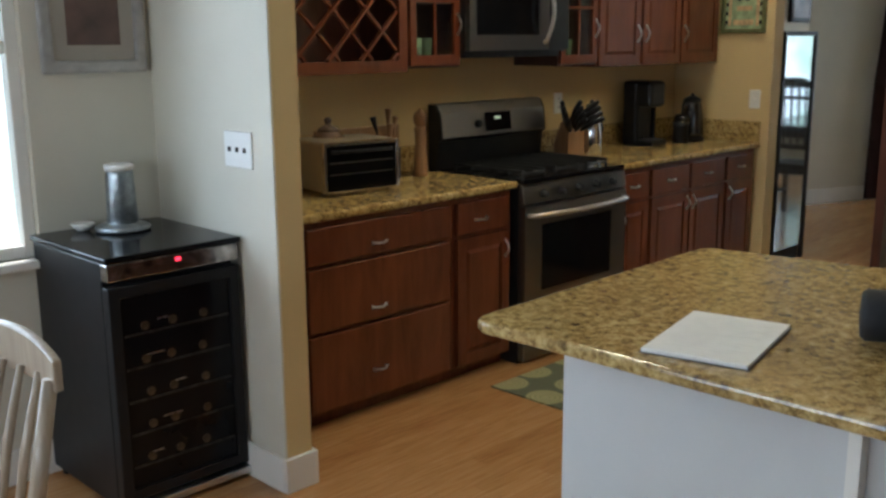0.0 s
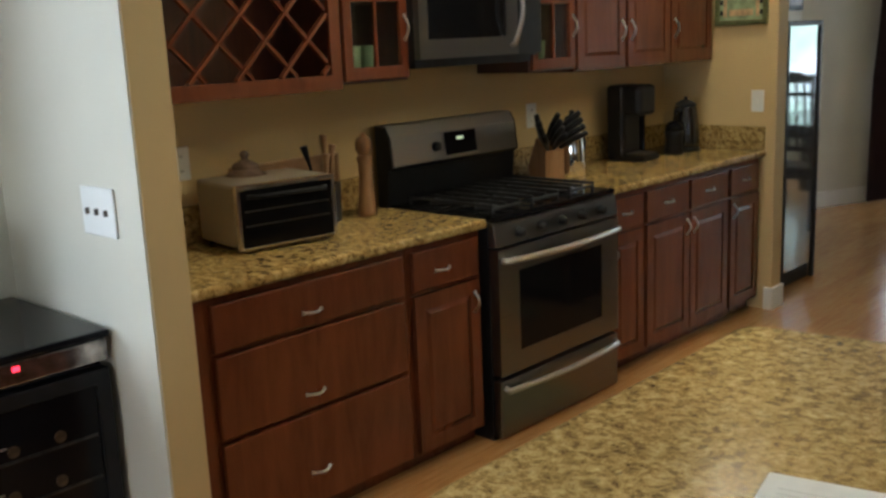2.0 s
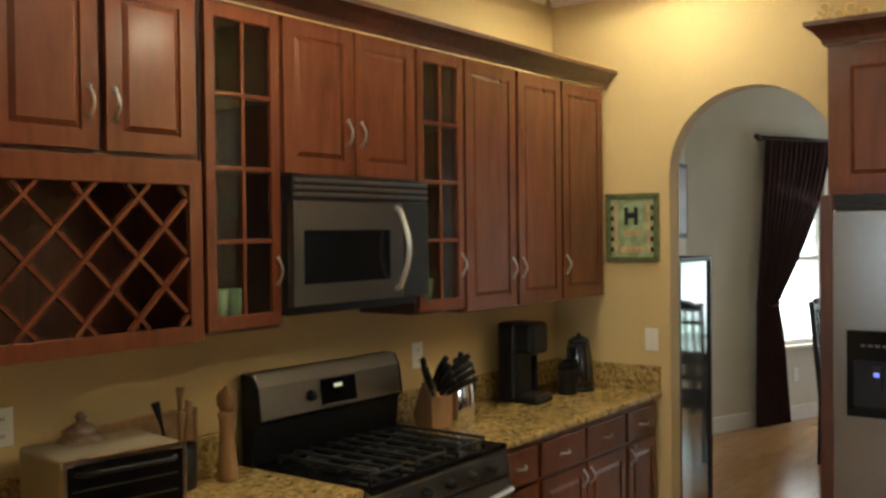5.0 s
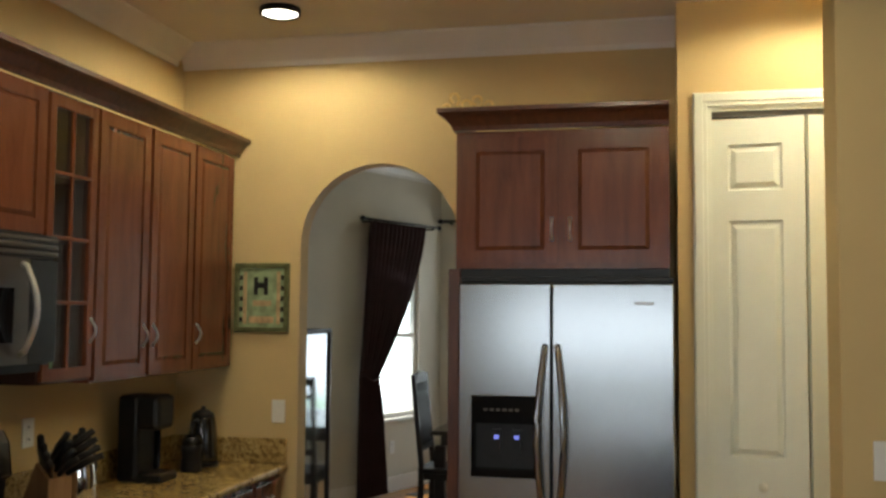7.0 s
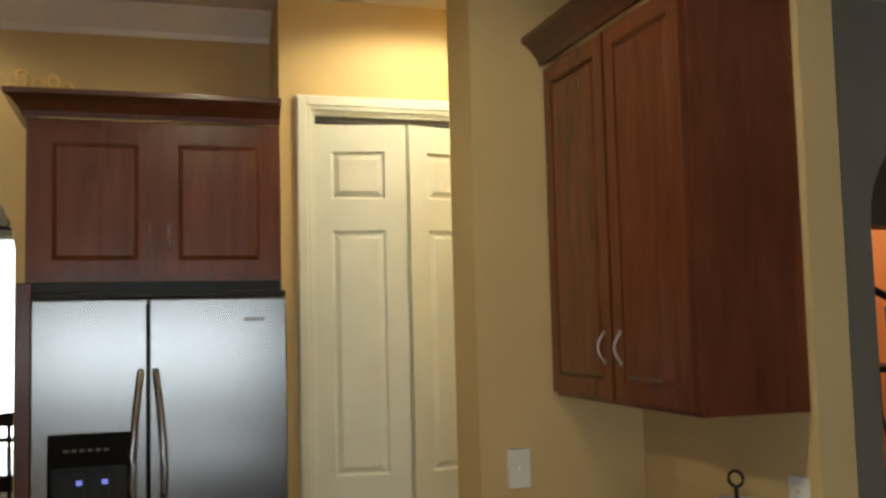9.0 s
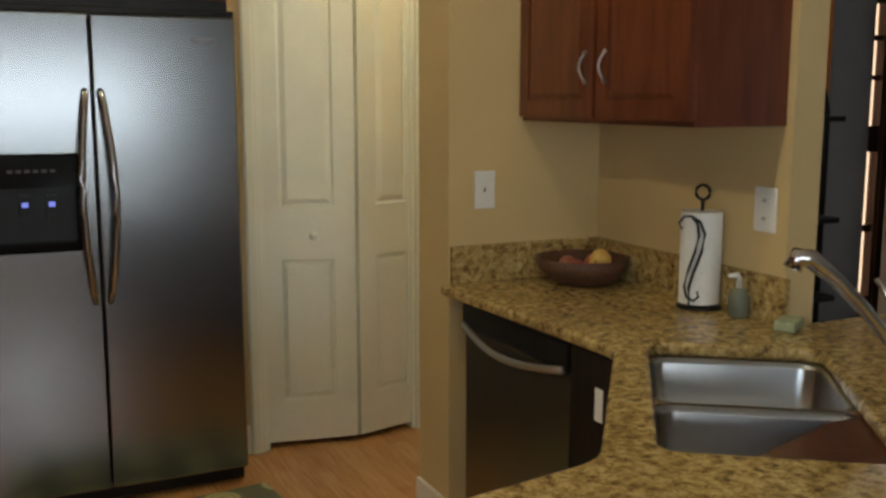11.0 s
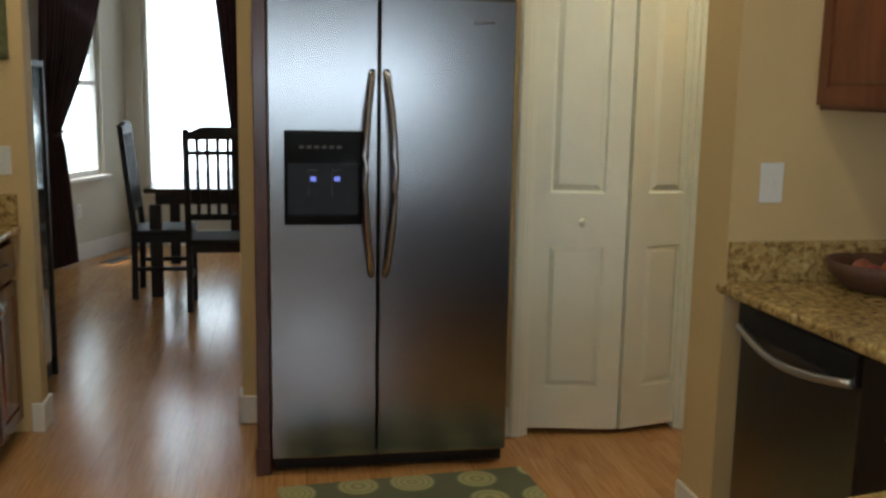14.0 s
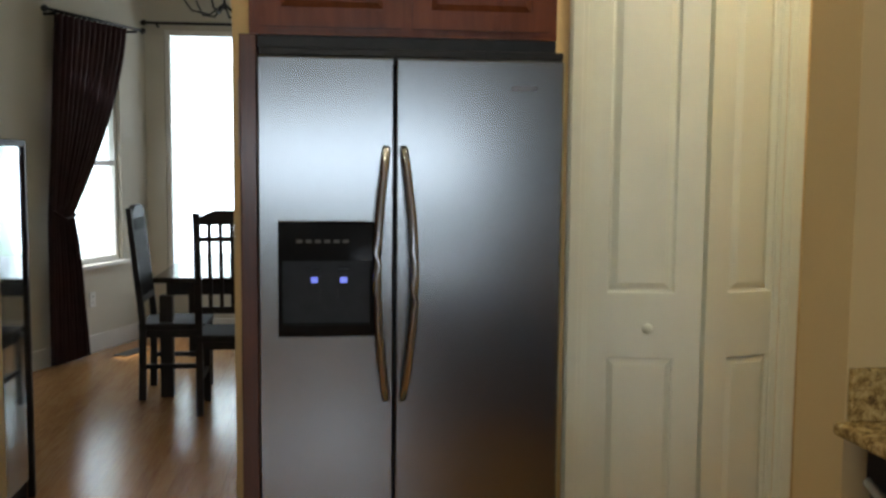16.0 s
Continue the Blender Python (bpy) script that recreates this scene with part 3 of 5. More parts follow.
l1 = part("door_leaf", leaf(False), M_DOOR, pd)
l1.matrix_basis = pose(0.012, 0.05, 0, 0, 0, -10)
l2 = part("door_leaf", leaf(True), M_DOOR, pd)
l2.matrix_basis = pose(0.012 + LEAF * math.cos(radians(10)) + 0.004, 0.05 - LEAF * math.sin(radians(10)), 0, 0, 0, 14)
kb = part("knob", lathe(bmesh.new(), [(0.008, 0), (0.008, 0.012), (0.016, 0.02), (0.019, 0.03), (0.014, 0.038), (0.004, 0.041)], steps=16), M_DOOR, pd, smooth=True)
kb.matrix_basis = pose(0.012 + 0.21, -0.022, 0.958, 90)


# ---- cabinets ----
def crown_piece(x0, x1, z, y, left=False, right=False, dleft=0.33, dright=0.33):
    """Crown along a cabinet's top front; y is the front, local."""
    bm = bmesh.new()
    prof = [(0, 0), (-0.012, 0.0), (-0.018, 0.02), (-0.05, 0.06), (-0.075, 0.075), (-0.075, 0.095), (0, 0.095)]
    ext = 0.075
    rings = []
    for x, s in ((x0, -1 if left else 0), (x1, 1 if right else 0)):
        rings.append([bm.verts.new((x + s * -p[0], y + p[0], z + p[1])) for p in prof])
    n = len(prof)
    for i in range(n):
        bm.faces.new((rings[0][i], rings[1][i], rings[1][(i + 1) % n], rings[0][(i + 1) % n]))
    for k, (x, s, on, dep) in enumerate(((x0, -1, left, dleft), (x1, 1, right, dright))):
        if on:
            back = [bm.verts.new((x + s * -p[0], y + dep, z + p[1])) for p in prof]
            for i in range(n):
                bm.faces.new((rings[k][i], back[i], back[(i + 1) % n], rings[k][(i + 1) % n]))
            bm.faces.new(back)
        else:
            bm.faces.new(rings[k])
    return bm


def carcass(w, depth, z0, z1, toe=0.0):
    t = 0.018
    bs = [(0, w, 0.02, depth, z0 + toe, z1)]
    if toe:
        bs.append((0, w, 0.075, depth, z0, z0 + toe - 0.001))
    return boxes(*bs)


def base_cabinet(x, y, rz, w, fronts, label, group="base cabinets", depth=0.61, top=0.877):
    """fronts: list of (kind, x0, x1, z0, z1, handle x, handle z, vertical)."""
    e = thing("base_cabinet", x, y, 0, rz, label, "cabinet", group)
    part("body", carcass(w, depth, 0, top, 0.065), M_CHERRY, e)
    for kind, a, b, c, d, hx, hz, vert in fronts:
        if kind == "drawer":
            p = part("drawer_front", boxes((a, b, -0.002, 0.019, c, d)), M_CHERRY, e, bevel=0.006)
        else:
            p = part("door", raised(a, b, c, d, 0.019, 0.021), M_CHERRY, e)
        q = pull(e, hx, hz, -0.002, vert, 0.078)
        q.parent = p
    return e


base_cabinet(0.63, -3.65, 90, 0.845, [("drawer", 0.02, 0.82, 0.70, 0.85, 0.395, 0.75, False), ("drawer", 0.02, 0.82, 0.42, 0.685, 0.385, 0.475, False), ("drawer", 0.02, 0.82, 0.08, 0.405, 0.385, 0.20, False)], "cherry wood base cabinet with three wide drawers")
base_cabinet(0.63, -2.803, 90, 0.40, [("drawer", 0.02, 0.375, 0.70, 0.85, 0.17, 0.765, False), ("door", 0.02, 0.375, 0.08, 0.685, 0.345, 0.60, True)], "narrow cherry wood base cabinet under the short counter beside the range")
filler = thing("cabinet_filler", 0.63, -3.899, 0, 90, "cherry wood filler strip beside the stub wall", "cabinet")
part("panel", boxes((0, 0.247, 0.012, 0.61, 0.065, 0.877), (0, 0.247, 0.075, 0.61, 0, 0.064)), M_CHERRY, filler)
base_cabinet(0.63, -1.535, 90, 0.31, [("drawer", 0.02, 0.295, 0.70, 0.85, 0.15, 0.775, False), ("door", 0.02, 0.295, 0.08, 0.685, 0.04, 0.60, True)], "narrow cherry wood base cabinet beside the range")
base_cabinet(0.63, -1.223, 90, 0.84, [("drawer", 0.015, 0.41, 0.70, 0.85, 0.21, 0.775, False), ("drawer", 0.43, 0.825, 0.70, 0.85, 0.62, 0.775, False), ("door", 0.015, 0.415, 0.08, 0.685, 0.385, 0.62, True), ("door", 0.425, 0.825, 0.08, 0.685, 0.455, 0.62, True)], "cherry wood base cabinet with two drawers above two doors")
base_cabinet(0.63, -0.381, 90, 0.379, [("drawer", 0.015, 0.345, 0.70, 0.85, 0.18, 0.775, False), ("door", 0.015, 0.345, 0.08, 0.685, 0.045, 0.62, True)], "cherry wood base cabinet beside the arch wall")


def slab(name, outline, z0, z1, label, holes=(), bevel=0.012):
    bm = bmesh.new()
    loops = []
    for pts in (outline, *holes):
        vs = [bm.verts.new((x, y, z1)) for x, y in pts]
        loops += [bm.edges.new((vs[i], vs[(i + 1) % len(vs)])) for i in range(len(vs))]
    bmesh.ops.triangle_fill(bm, use_beauty=True, use_dissolve=True, edges=loops)
    ex = bmesh.ops.extrude_face_region(bm, geom=bm.faces[:])
    for v in ex["geom"]:
        if isinstance(v, bmesh.types.BMVert):
            v.co.z = z0
    ob = part(name, bm, M_GRANITE, None, label, bevel=bevel, segments=3)
    tagged(ob, category="countertop")
    return ob


slab("countertop", [(0.001, -3.899), (0.655, -3.899), (0.655, -2.395), (0.001, -2.395)], 0.879, 0.914, "polished brown granite countertop under the toaster oven")
slab("countertop", [(0.001, -1.54), (0.655, -1.54), (0.655, -0.001), (0.001, -0.001)], 0.879, 0.914, "polished brown granite countertop under the coffee maker")
for bs, lab in (((0.001, 0.021, -3.899, -2.395, 0.915, 1.045), "granite backsplash behind the toaster oven"), ((0.001, 0.021, -1.54, -0.022, 0.915, 1.045), "granite backsplash behind the coffee machine"), ((0.001, 0.645, -0.021, -0.001, 0.915, 1.045), "granite backsplash on the arch wall")):
    tagged(part("backsplash", boxes(bs), M_GRANITE, None, lab, bevel=0.003), category="backsplash")


def upper(x, y, rz, w, z0, z1, doors, label, depth=0.31, group="wall cabinets", mat=None):
    e = thing("wall_cabinet", x, y, 0, rz, label, "cabinet", group)
    part("body", boxes((0, w, 0.02, depth, z0, z1)), mat or M_CHERRY, e)
    for a, b, c, d, hx, hz in doors:
        p = part("door", raised(a, b, c, d, 0.019, 0.021), mat or M_CHERRY, e)
        pull(e, hx, hz, -0.002, True, 0.095).parent = p
    return e


def glass_cabinet(y, w, z0, z1, handle_right):
    e = thing("glass_cabinet", 0.33, y, 0, 90, "cherry wood wall cabinet with a tall glazed door of eight panes", "cabinet", "wall cabinets")
    t = 0.018
    part("body", boxes((0, t, 0.02, 0.325, z0, z1), (w - t, w, 0.02, 0.325, z0, z1), (t, w - t, 0.02, 0.325, z0, z0 + t), (t, w - t, 0.02, 0.325, z1 - t, z1), (t, w - t, 0.31, 0.325, z0 + t, z1 - t)), M_INSIDE, e, "dark wood inside")
    f = 0.05
    door = part("door", ring(0.008, w - 0.008, z0 + 0.01, z1 - 0.012, f, w - f, z0 + 0.06, z1 - 0.062, -0.002, 0.019), M_CHERRY, e, bevel=0.004)
    a, b = z0 + 0.06, z1 - 0.062
    for i in range(1, 4):
        zz = a + (b - a) * i / 4
        part("glazing_bar", boxes((f, w - f, 0.001, 0.016, zz - 0.008, zz + 0.008)), M_CHERRY, door, bevel=0.002)
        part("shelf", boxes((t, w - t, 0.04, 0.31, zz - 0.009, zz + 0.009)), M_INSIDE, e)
    part("glazing_bar", boxes((w / 2 - 0.007, w / 2 + 0.007, 0.003, 0.014, a, b)), M_CHERRY, door)
    g = part("pane", boxes((f - 0.003, w - f + 0.003, 0.0165, 0.0185, a, b)), M_GLASS, door)
    g.visible_shadow = False
    pull(e, w - 0.028 if handle_right else 0.028, z0 + 0.20, -0.002, True, 0.095).parent = door
    return e


UT = 2.545
# wine rack with two doors above
wr = thing("wine_rack_cabinet", 0.33, -3.870, 0, 90, "cherry wood wall cabinet with two doors above a lattice wine rack", "cabinet", "wall cabinets")
WW = 1.075
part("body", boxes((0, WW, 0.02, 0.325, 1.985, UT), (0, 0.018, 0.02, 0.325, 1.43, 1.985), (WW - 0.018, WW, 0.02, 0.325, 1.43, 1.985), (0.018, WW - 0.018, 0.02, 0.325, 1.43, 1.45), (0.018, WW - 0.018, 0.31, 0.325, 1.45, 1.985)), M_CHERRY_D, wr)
part("face_frame", ring(0, WW, 1.43, 2.01, 0.05, WW - 0.05, 1.485, 1.93, 0.0, 0.02), M_CHERRY, wr, bevel=0.003)
for i, (a, b) in enumerate(((0.02, 0.35), (0.372, 0.70), (0.728, 1.048))):
    p = part("door", raised(a, b, 2.025, UT - 0.01, 0.019, 0.021), M_CHERRY, wr)
    pull(wr, {0: 0.32, 1: 0.672, 2: 0.756}[i], 2.16, -0.002, True, 0.095).parent = p
# lattice slats, clipped to the opening
la, lb, lz0, lz1 = 0.052, WW - 0.052, 1.487, 1.928
pitch = 0.185
for s in (1, -1):
    k = la - (lz1 - lz0) - 0.10
    while k < lb + 0.6:
        # the line x = k + s * (z - lz0), shifted for s < 0
        z_lo, z_hi = lz0, lz1
        xs = []
        for z in np.linspace(lz0, lz1, 61):
            x = k + (z - lz0) if s > 0 else k + (lz1 - z)
            if la <= x <= lb:
                xs.append((x, z))
        if len(xs) > 3:
            (xa, za), (xb, zb) = xs[0], xs[-1]
            d = Vector((xb - xa, 0, zb - za)).normalized() * 1.0
            nrm = Vector((-d.z, 0, d.x)) * 0.006
            y0, y1 = (0.004, 0.012) if s > 0 else (0.0125, 0.02)
            bm = bmesh.new()
            prism(bm, [(xa + nrm.x, za + nrm.z), (xa - nrm.x, za - nrm.z), (xb - nrm.x, zb - nrm.z), (xb + nrm.x, zb + nrm.z)], "y", y0, y1 + 0.012)
            part("slat", bm, M_CHERRY, wr)
        k += pitch

glass_cabinet(-2.788, 0.345, 1.445, UT, True)
upper(0.33, -2.44, 90, 0.755, 1.975, UT, [(0.008, 0.372, 1.99, UT - 0.01, 0.34, 2.15), (0.384, 0.745, 1.99, UT - 0.01, 0.415, 2.15)], "cherry wood wall cabinet with two doors above the microwave")
glass_cabinet(-1.683, 0.34, 1.43, UT, True)
upper(0.33, -1.342, 90, 0.855, 1.415, UT, [(0.008, 0.415, 1.425, UT - 0.01, 0.385, 1.60), (0.44, 0.845, 1.425, UT - 0.01, 0.47, 1.60)], "tall cherry wood wall cabinet with two doors")
upper(0.33, -0.486, 90, 0.484, 1.415, UT, [(0.008, 0.44, 1.425, UT - 0.01, 0.04, 1.60)], "tall cherry wood wall cabinet with one door beside the corner")
cr = thing("crown_run", 0.33, -3.896, 0, 90, "dark cherry crown moulding along the wall cabinets", "moulding")
part("moulding", crown_piece(0.0, 3.894, UT + 0.001, 0.0), M_CHERRY_D, cr)

# fridge surround
fs = thing("fridge_panel", 1.637, -0.60, 0, 0, "tall dark cherry side panel beside the refrigerator", "panel")
part("panel", boxes((0.006, 0.045, 0.012, 0.599, 0, 1.91)), M_CHERRY_D, fs)
part("front_stile", boxes((0, 0.052, -0.008, 0.0115, 0.0, 1.91)), M_CHERRY_D, fs, bevel=0.004)
part("toe_block", boxes((-0.006, 0.051, -0.016, -0.0085, 0.0, 0.11)), M_CHERRY_D, fs, bevel=0.003)
upper(1.665, -0.60, 0, 0.945, 1.912, 2.535, [(0.035, 0.462, 1.935, 2.50, 0.437, 2.085), (0.492, 0.918, 1.935, 2.50, 0.517, 2.085)], "cherry wood wall cabinet with two doors above the refrigerator", depth=0.599)
# black box added as the shade between refrigerator and cabinet
ff = thing("cabinet_filler", 1.681, -0.575, 1.874, 0, "black strip standing in for the shade in the gap above the refrigerator", "panel")
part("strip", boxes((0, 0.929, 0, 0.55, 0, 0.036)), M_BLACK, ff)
cr = thing("crown_run", 1.665, -0.60, 0, 0, "dark cherry crown moulding above the refrigerator cabinet", "moulding")
part("moulding", crown_piece(0.0, 0.945, 2.536, 0.0, left=True, dleft=0.59), M_CHERRY_D, cr)

# wall cabinet over the corner counter
upper(3.42, -1.402, -90, 0.91, 1.47, 2.61, [(0.012, 0.455, 1.485, 2.595, 0.415, 1.64), (0.475, 0.90, 1.485, 2.595, 0.52, 1.64)], "cherry wood wall cabinet with two tall doors over the corner counter", depth=0.338)
cr = thing("crown_run", 3.42, -1.402, 0, -90, "dark cherry crown moulding over the corner cabinet", "moulding")
part("moulding", crown_piece(0.0, 0.91, 2.611, 0.0, right=True, dright=0.33), M_CHERRY_D, cr)


# ---- refrigerator ----
fr = thing("refrigerator", 1.695, -0.63, 0, 0, "stainless steel side-by-side refrigerator with an ice dispenser", "refrigerator")
FW, FZ0, FZ1, GX = 0.932, 0.07, 1.845, 0.405
part("body", boxes((0.004, FW - 0.004, 0.085, 0.62, 0.02, 1.83)), M_BLACK, fr, "dark grey cabinet")
part("toe_grille", boxes((0.01, FW - 0.01, 0.04, 0.085, 0.015, FZ0 - 0.008)), M_BLACK, fr, "black toe grille")
part("hinge_cover", boxes((0.0, FW, 0.02, 0.12, 1.848, 1.872)), M_BLACK, fr, "black hinge strip", bevel=0.004)
DX0, DX1, DZ0, DZ1 = 0.055, 0.345, 1.0, 1.345
dl = part("door", ring(0, GX - 0.004, FZ0, FZ1, DX0, DX1, DZ0, DZ1, 0, 0.08), M_STEEL, fr, "brushed steel freezer door", bevel=0.006)
dr = part("door", boxes((GX + 0.004, FW, 0, 0.08, FZ0, FZ1)), M_STEEL, fr, "brushed steel refrigerator door", bevel=0.008)
disp = part("dispenser", ring(DX0, DX1, DZ0, DZ1, DX0 + 0.012, DX1 - 0.012, DZ0 + 0.03, DZ1 - 0.115, -0.006, 0.055), M_BLACKG, fr, "glossy black ice and water dispenser")
part("recess", boxes((DX0, DX1, 0.056, 0.075, DZ0, DZ1)), M_BLACK, disp)
for i in range(6):
    part("button", boxes((0.11 + i * 0.028, 0.128 + i * 0.028, -0.008, -0.0055, 1.285, 1.295)), M_SLOT, disp, "small grey button")
for xx in (0.145, 0.235):
    part("paddle", boxes((xx, xx + 0.035, 0.03, 0.054, 1.10, 1.20)), M_BLACK, disp)
    part("indicator_light", boxes((xx + 0.008, xx + 0.028, 0.022, 0.029, 1.16, 1.176)), M_BLUE, disp, "small blue-white light")
part("badge", boxes((0.765, 0.845, -0.003, 0.0, 1.752, 1.766)), M_STEEL_D, dr, "plain small metal badge", bevel=0.001)
for hx, hp in ((GX - 0.024, dl), (GX + 0.030, dr)):
    part("handle", tube(bmesh.new(), [(hx, 0.0, 0.80), *arc((hx, -0.018, 0.805), (hx, -0.018, 1.565), (0.030 if hx > GX else -0.030, -0.050, 0), 20), (hx, 0.0, 1.57)], 0.0135, 12), M_HANDLE_F, hp, "long bowed polished steel handle", smooth=True)
rem = thing("hanging_tassel", 1.636, -0.585, 1.78, 0, "cream ribbon tassel hanging on the fridge panel", "ornament")
part("ribbon", boxes((-0.004, 0, -0.012, 0.012, -0.10, 0.0), (-0.004, 0, -0.02, 0.0, -0.235, -0.10), (-0.004, 0, 0.004, 0.02, -0.23, -0.10)), M_PALEWOOD, rem, bevel=0.001)


# ---- range and microwave ----
RW = 0.835
rg = thing("gas_range", 0.675, -2.384, 0, 90, "stainless steel gas range with black cooktop", "range")
part("body", boxes((0, RW, 0.03, 0.655, 0.0, 0.895)), M_BLACK, rg)
part("control_panel", prism(bmesh.new(), [(0.03, 0.80), (-0.012, 0.80), (0.0, 0.885), (0.03, 0.905)], "x", 0.0, RW), M_STEEL_D, rg, "steel control panel", bevel=0.004)
od = part("oven_door", ring(0.004, RW - 0.004, 0.275, 0.79, 0.13, RW - 0.13, 0.36, 0.69, -0.015, 0.03), M_STEEL_D, rg, "steel oven door")
part("oven_window", boxes((0.13, RW - 0.13, -0.012, 0.02, 0.36, 0.69)), M_BLACKG, od, "dark oven glass")
dw = part("warming_drawer", boxes((0.004, RW - 0.004, -0.012, 0.03, 0.015, 0.255)), M_STEEL_D, rg, "steel bottom drawer", bevel=0.006)
part("handle", tube(bmesh.new(), [(0.03, -0.01, 0.745), *arc((0.035, -0.04, 0.745), (RW - 0.035, -0.04, 0.745), (0, -0.035, 0), 14), (RW - 0.03, -0.01, 0.745)], 0.013, 10), M_HANDLE, od, "bowed steel bar handle", smooth=True)
part("handle", tube(bmesh.new(), [(0.03, -0.01, 0.225), *arc((0.035, -0.03, 0.215), (RW - 0.035, -0.03, 0.215), (0, -0.03, 0), 14), (RW - 0.03, -0.01, 0.225)], 0.013, 10), M_HANDLE, dw, "bowed steel bar handle", smooth=True)
for i in range(5):
    k = part("knob", lathe(bmesh.new(), [(0.021, 0), (0.021, 0.008), (0.017, 0.01), (0.015, 0.03), (0.012, 0.032)], steps=14), M_BLACK, rg, "black burner knob", smooth=True)
    k.matrix_basis = pose(0.14 + i * 0.14, -0.008, 0.845, 98)
part("cooktop", boxes((0, RW, 0.0, 0.57, 0.896, 0.918)), M_BLACKG, rg, "glossy black cooktop", bevel=0.006)
for gx in (0.06, 0.32, 0.58):
    bs = []
    for i in range(3):
        bs.append((gx + i * 0.085, gx + i * 0.085 + 0.012, 0.06, 0.52, 0.942, 0.954))
    for j in range(4):
        bs.append((gx, gx + 0.182, 0.06 + j * 0.148, 0.072 + j * 0.148, 0.93, 0.9415))
    for cx in (gx, gx + 0.17):
        for cy in (0.06, 0.504):
            bs.append((cx, cx + 0.012, cy, cy + 0.012, 0.918, 0.93))
    part("grate", boxes(*bs), M_CASTIRON, rg, "cast iron grate", bevel=0.002)
for bx, by in ((0.16, 0.17), (0.16, 0.42), (0.42, 0.29), (0.67, 0.17), (0.67, 0.42)):
    part("burner", lathe(bmesh.new(), [(0.05, 0.918), (0.05, 0.926), (0.034, 0.930), (0.034, 0.938), (0.004, 0.939)], bx, by, 18), M_CASTIRON, rg, "black burner", smooth=True)
M_GUARD = make_steel("backguard_steel", (0.40, 0.39, 0.37), 0.34, (1, 160, 160))
bp = part("backguard", prism(bmesh.new(), [(0.64, 0.896), (0.585, 0.896), (0.57, 1.06), (0.545, 1.075), (0.560, 1.20), (0.585, 1.245), (0.64, 1.25)], "x", 0.0, RW), M_BLACK, rg, "black backguard")
part("backguard_face", prism(bmesh.new(), [(0.569, 1.07), (0.541, 1.078), (0.556, 1.202), (0.583, 1.25), (0.60, 1.252), (0.60, 1.07)], "x", 0.012, RW - 0.012), M_GUARD, rg, "steel control backguard", bevel=0.004)
ds = part("display", boxes((0.33, 0.53, -0.006, 0.0, -0.05, 0.05)), M_BLACKG, rg, "black oven display")
ds.matrix_basis = pose(0, 0.546, 1.145, -7)
ck = part("display_light", boxes((0.40, 0.445, -0.0075, -0.006, 0.012, 0.026)), glow("green_digits", (0.75, 0.9, 0.6), 0.35), ds, "small pale clock digits")
kn = part("knob", lathe(bmesh.new(), [(0.022, 0), (0.018, 0.02), (0.004, 0.022)], steps=14), M_BLACK, rg, "black selector knob", smooth=True)
kn.matrix_basis = pose(0.27, 0.546, 1.14, 83)

mw = thing("microwave_oven", 0.395, -2.455, 1.51, 90, "stainless steel microwave oven hung above the range", "microwave")
part("body", boxes((0, 0.765, 0.03, 0.395, 0, 0.47)), M_BLACK, mw, "black case")
part("vent_strip", boxes((0.0, 0.765, 0.008, 0.03, 0.385, 0.47)), M_BLACK, mw, "dark vent")
for i in range(3):
    part("vent_slat", boxes((0.005, 0.76, -0.002, 0.012, 0.395 + i * 0.025, 0.408 + i * 0.025)), M_STEEL_D, mw, bevel=0.002)
md = part("door", ring(0, 0.60, 0.01, 0.38, 0.05, 0.52, 0.085, 0.275, 0, 0.03), M_STEEL_D, mw, "steel microwave door")
part("window", boxes((0.05, 0.52, 0.004, 0.026, 0.085, 0.275)), M_BLACKG, md, "dark glass")
part("keypad", boxes((0.603, 0.762, 0.0, 0.03, 0.01, 0.38)), M_BLACK, mw, "black keypad", bevel=0.003)
part("handle", tube(bmesh.new(), [(0.555, 0.0, 0.045), *arc((0.555, -0.02, 0.055), (0.555, -0.02, 0.35), (0, -0.045, 0), 12), (0.555, 0.0, 0.36)], 0.011, 10), M_HANDLE, md, "bowed steel handle", smooth=True)
part("underside", boxes((0.02, 0.745, 0.05, 0.37, -0.025, 0.0)), M_BLACK, mw, "dark filter housing")

# ---- island and corner counter ----
d = Vector((-0.583, -0.812))
n = Vector((0.812, -0.583))
s0 = Vector((3.28, -2.35))


def at2(a, b):
    p = s0 + d * a + n * b
    return (p.x, p.y)


def rounded(a0, a1, b0, b1, r=0.045, k=4):
    pts = []
    for cx, cy, q in ((a1 - r, b1 - r, 0), (a0 + r, b1 - r, 1), (a0 + r, b0 + r, 2), (a1 - r, b0 + r, 3)):
        for i in range(k + 1):
            t = math.pi / 2 * (q + i / k)
            pts.append((cx + r * math.cos(t), cy + r * math.sin(t)))
    return pts


def soften(pts, r=0.06, k=4):
    out = []
    m = len(pts)
    for i, p in enumerate(pts):
        p, a, b = Vector(p), Vector(pts[i - 1]), Vector(pts[(i + 1) % m])
        if i in (0, 1, 2, 3):
            out.append(tuple(p))
            continue
        u, w = (a - p).normalized() * r + p, (b - p).normalized() * r + p
        for j in range(k + 1):
            t = j / k
            out.append(tuple(u * (1 - t) ** 2 + p * 2 * t * (1 - t) + w * t * t))
    return out


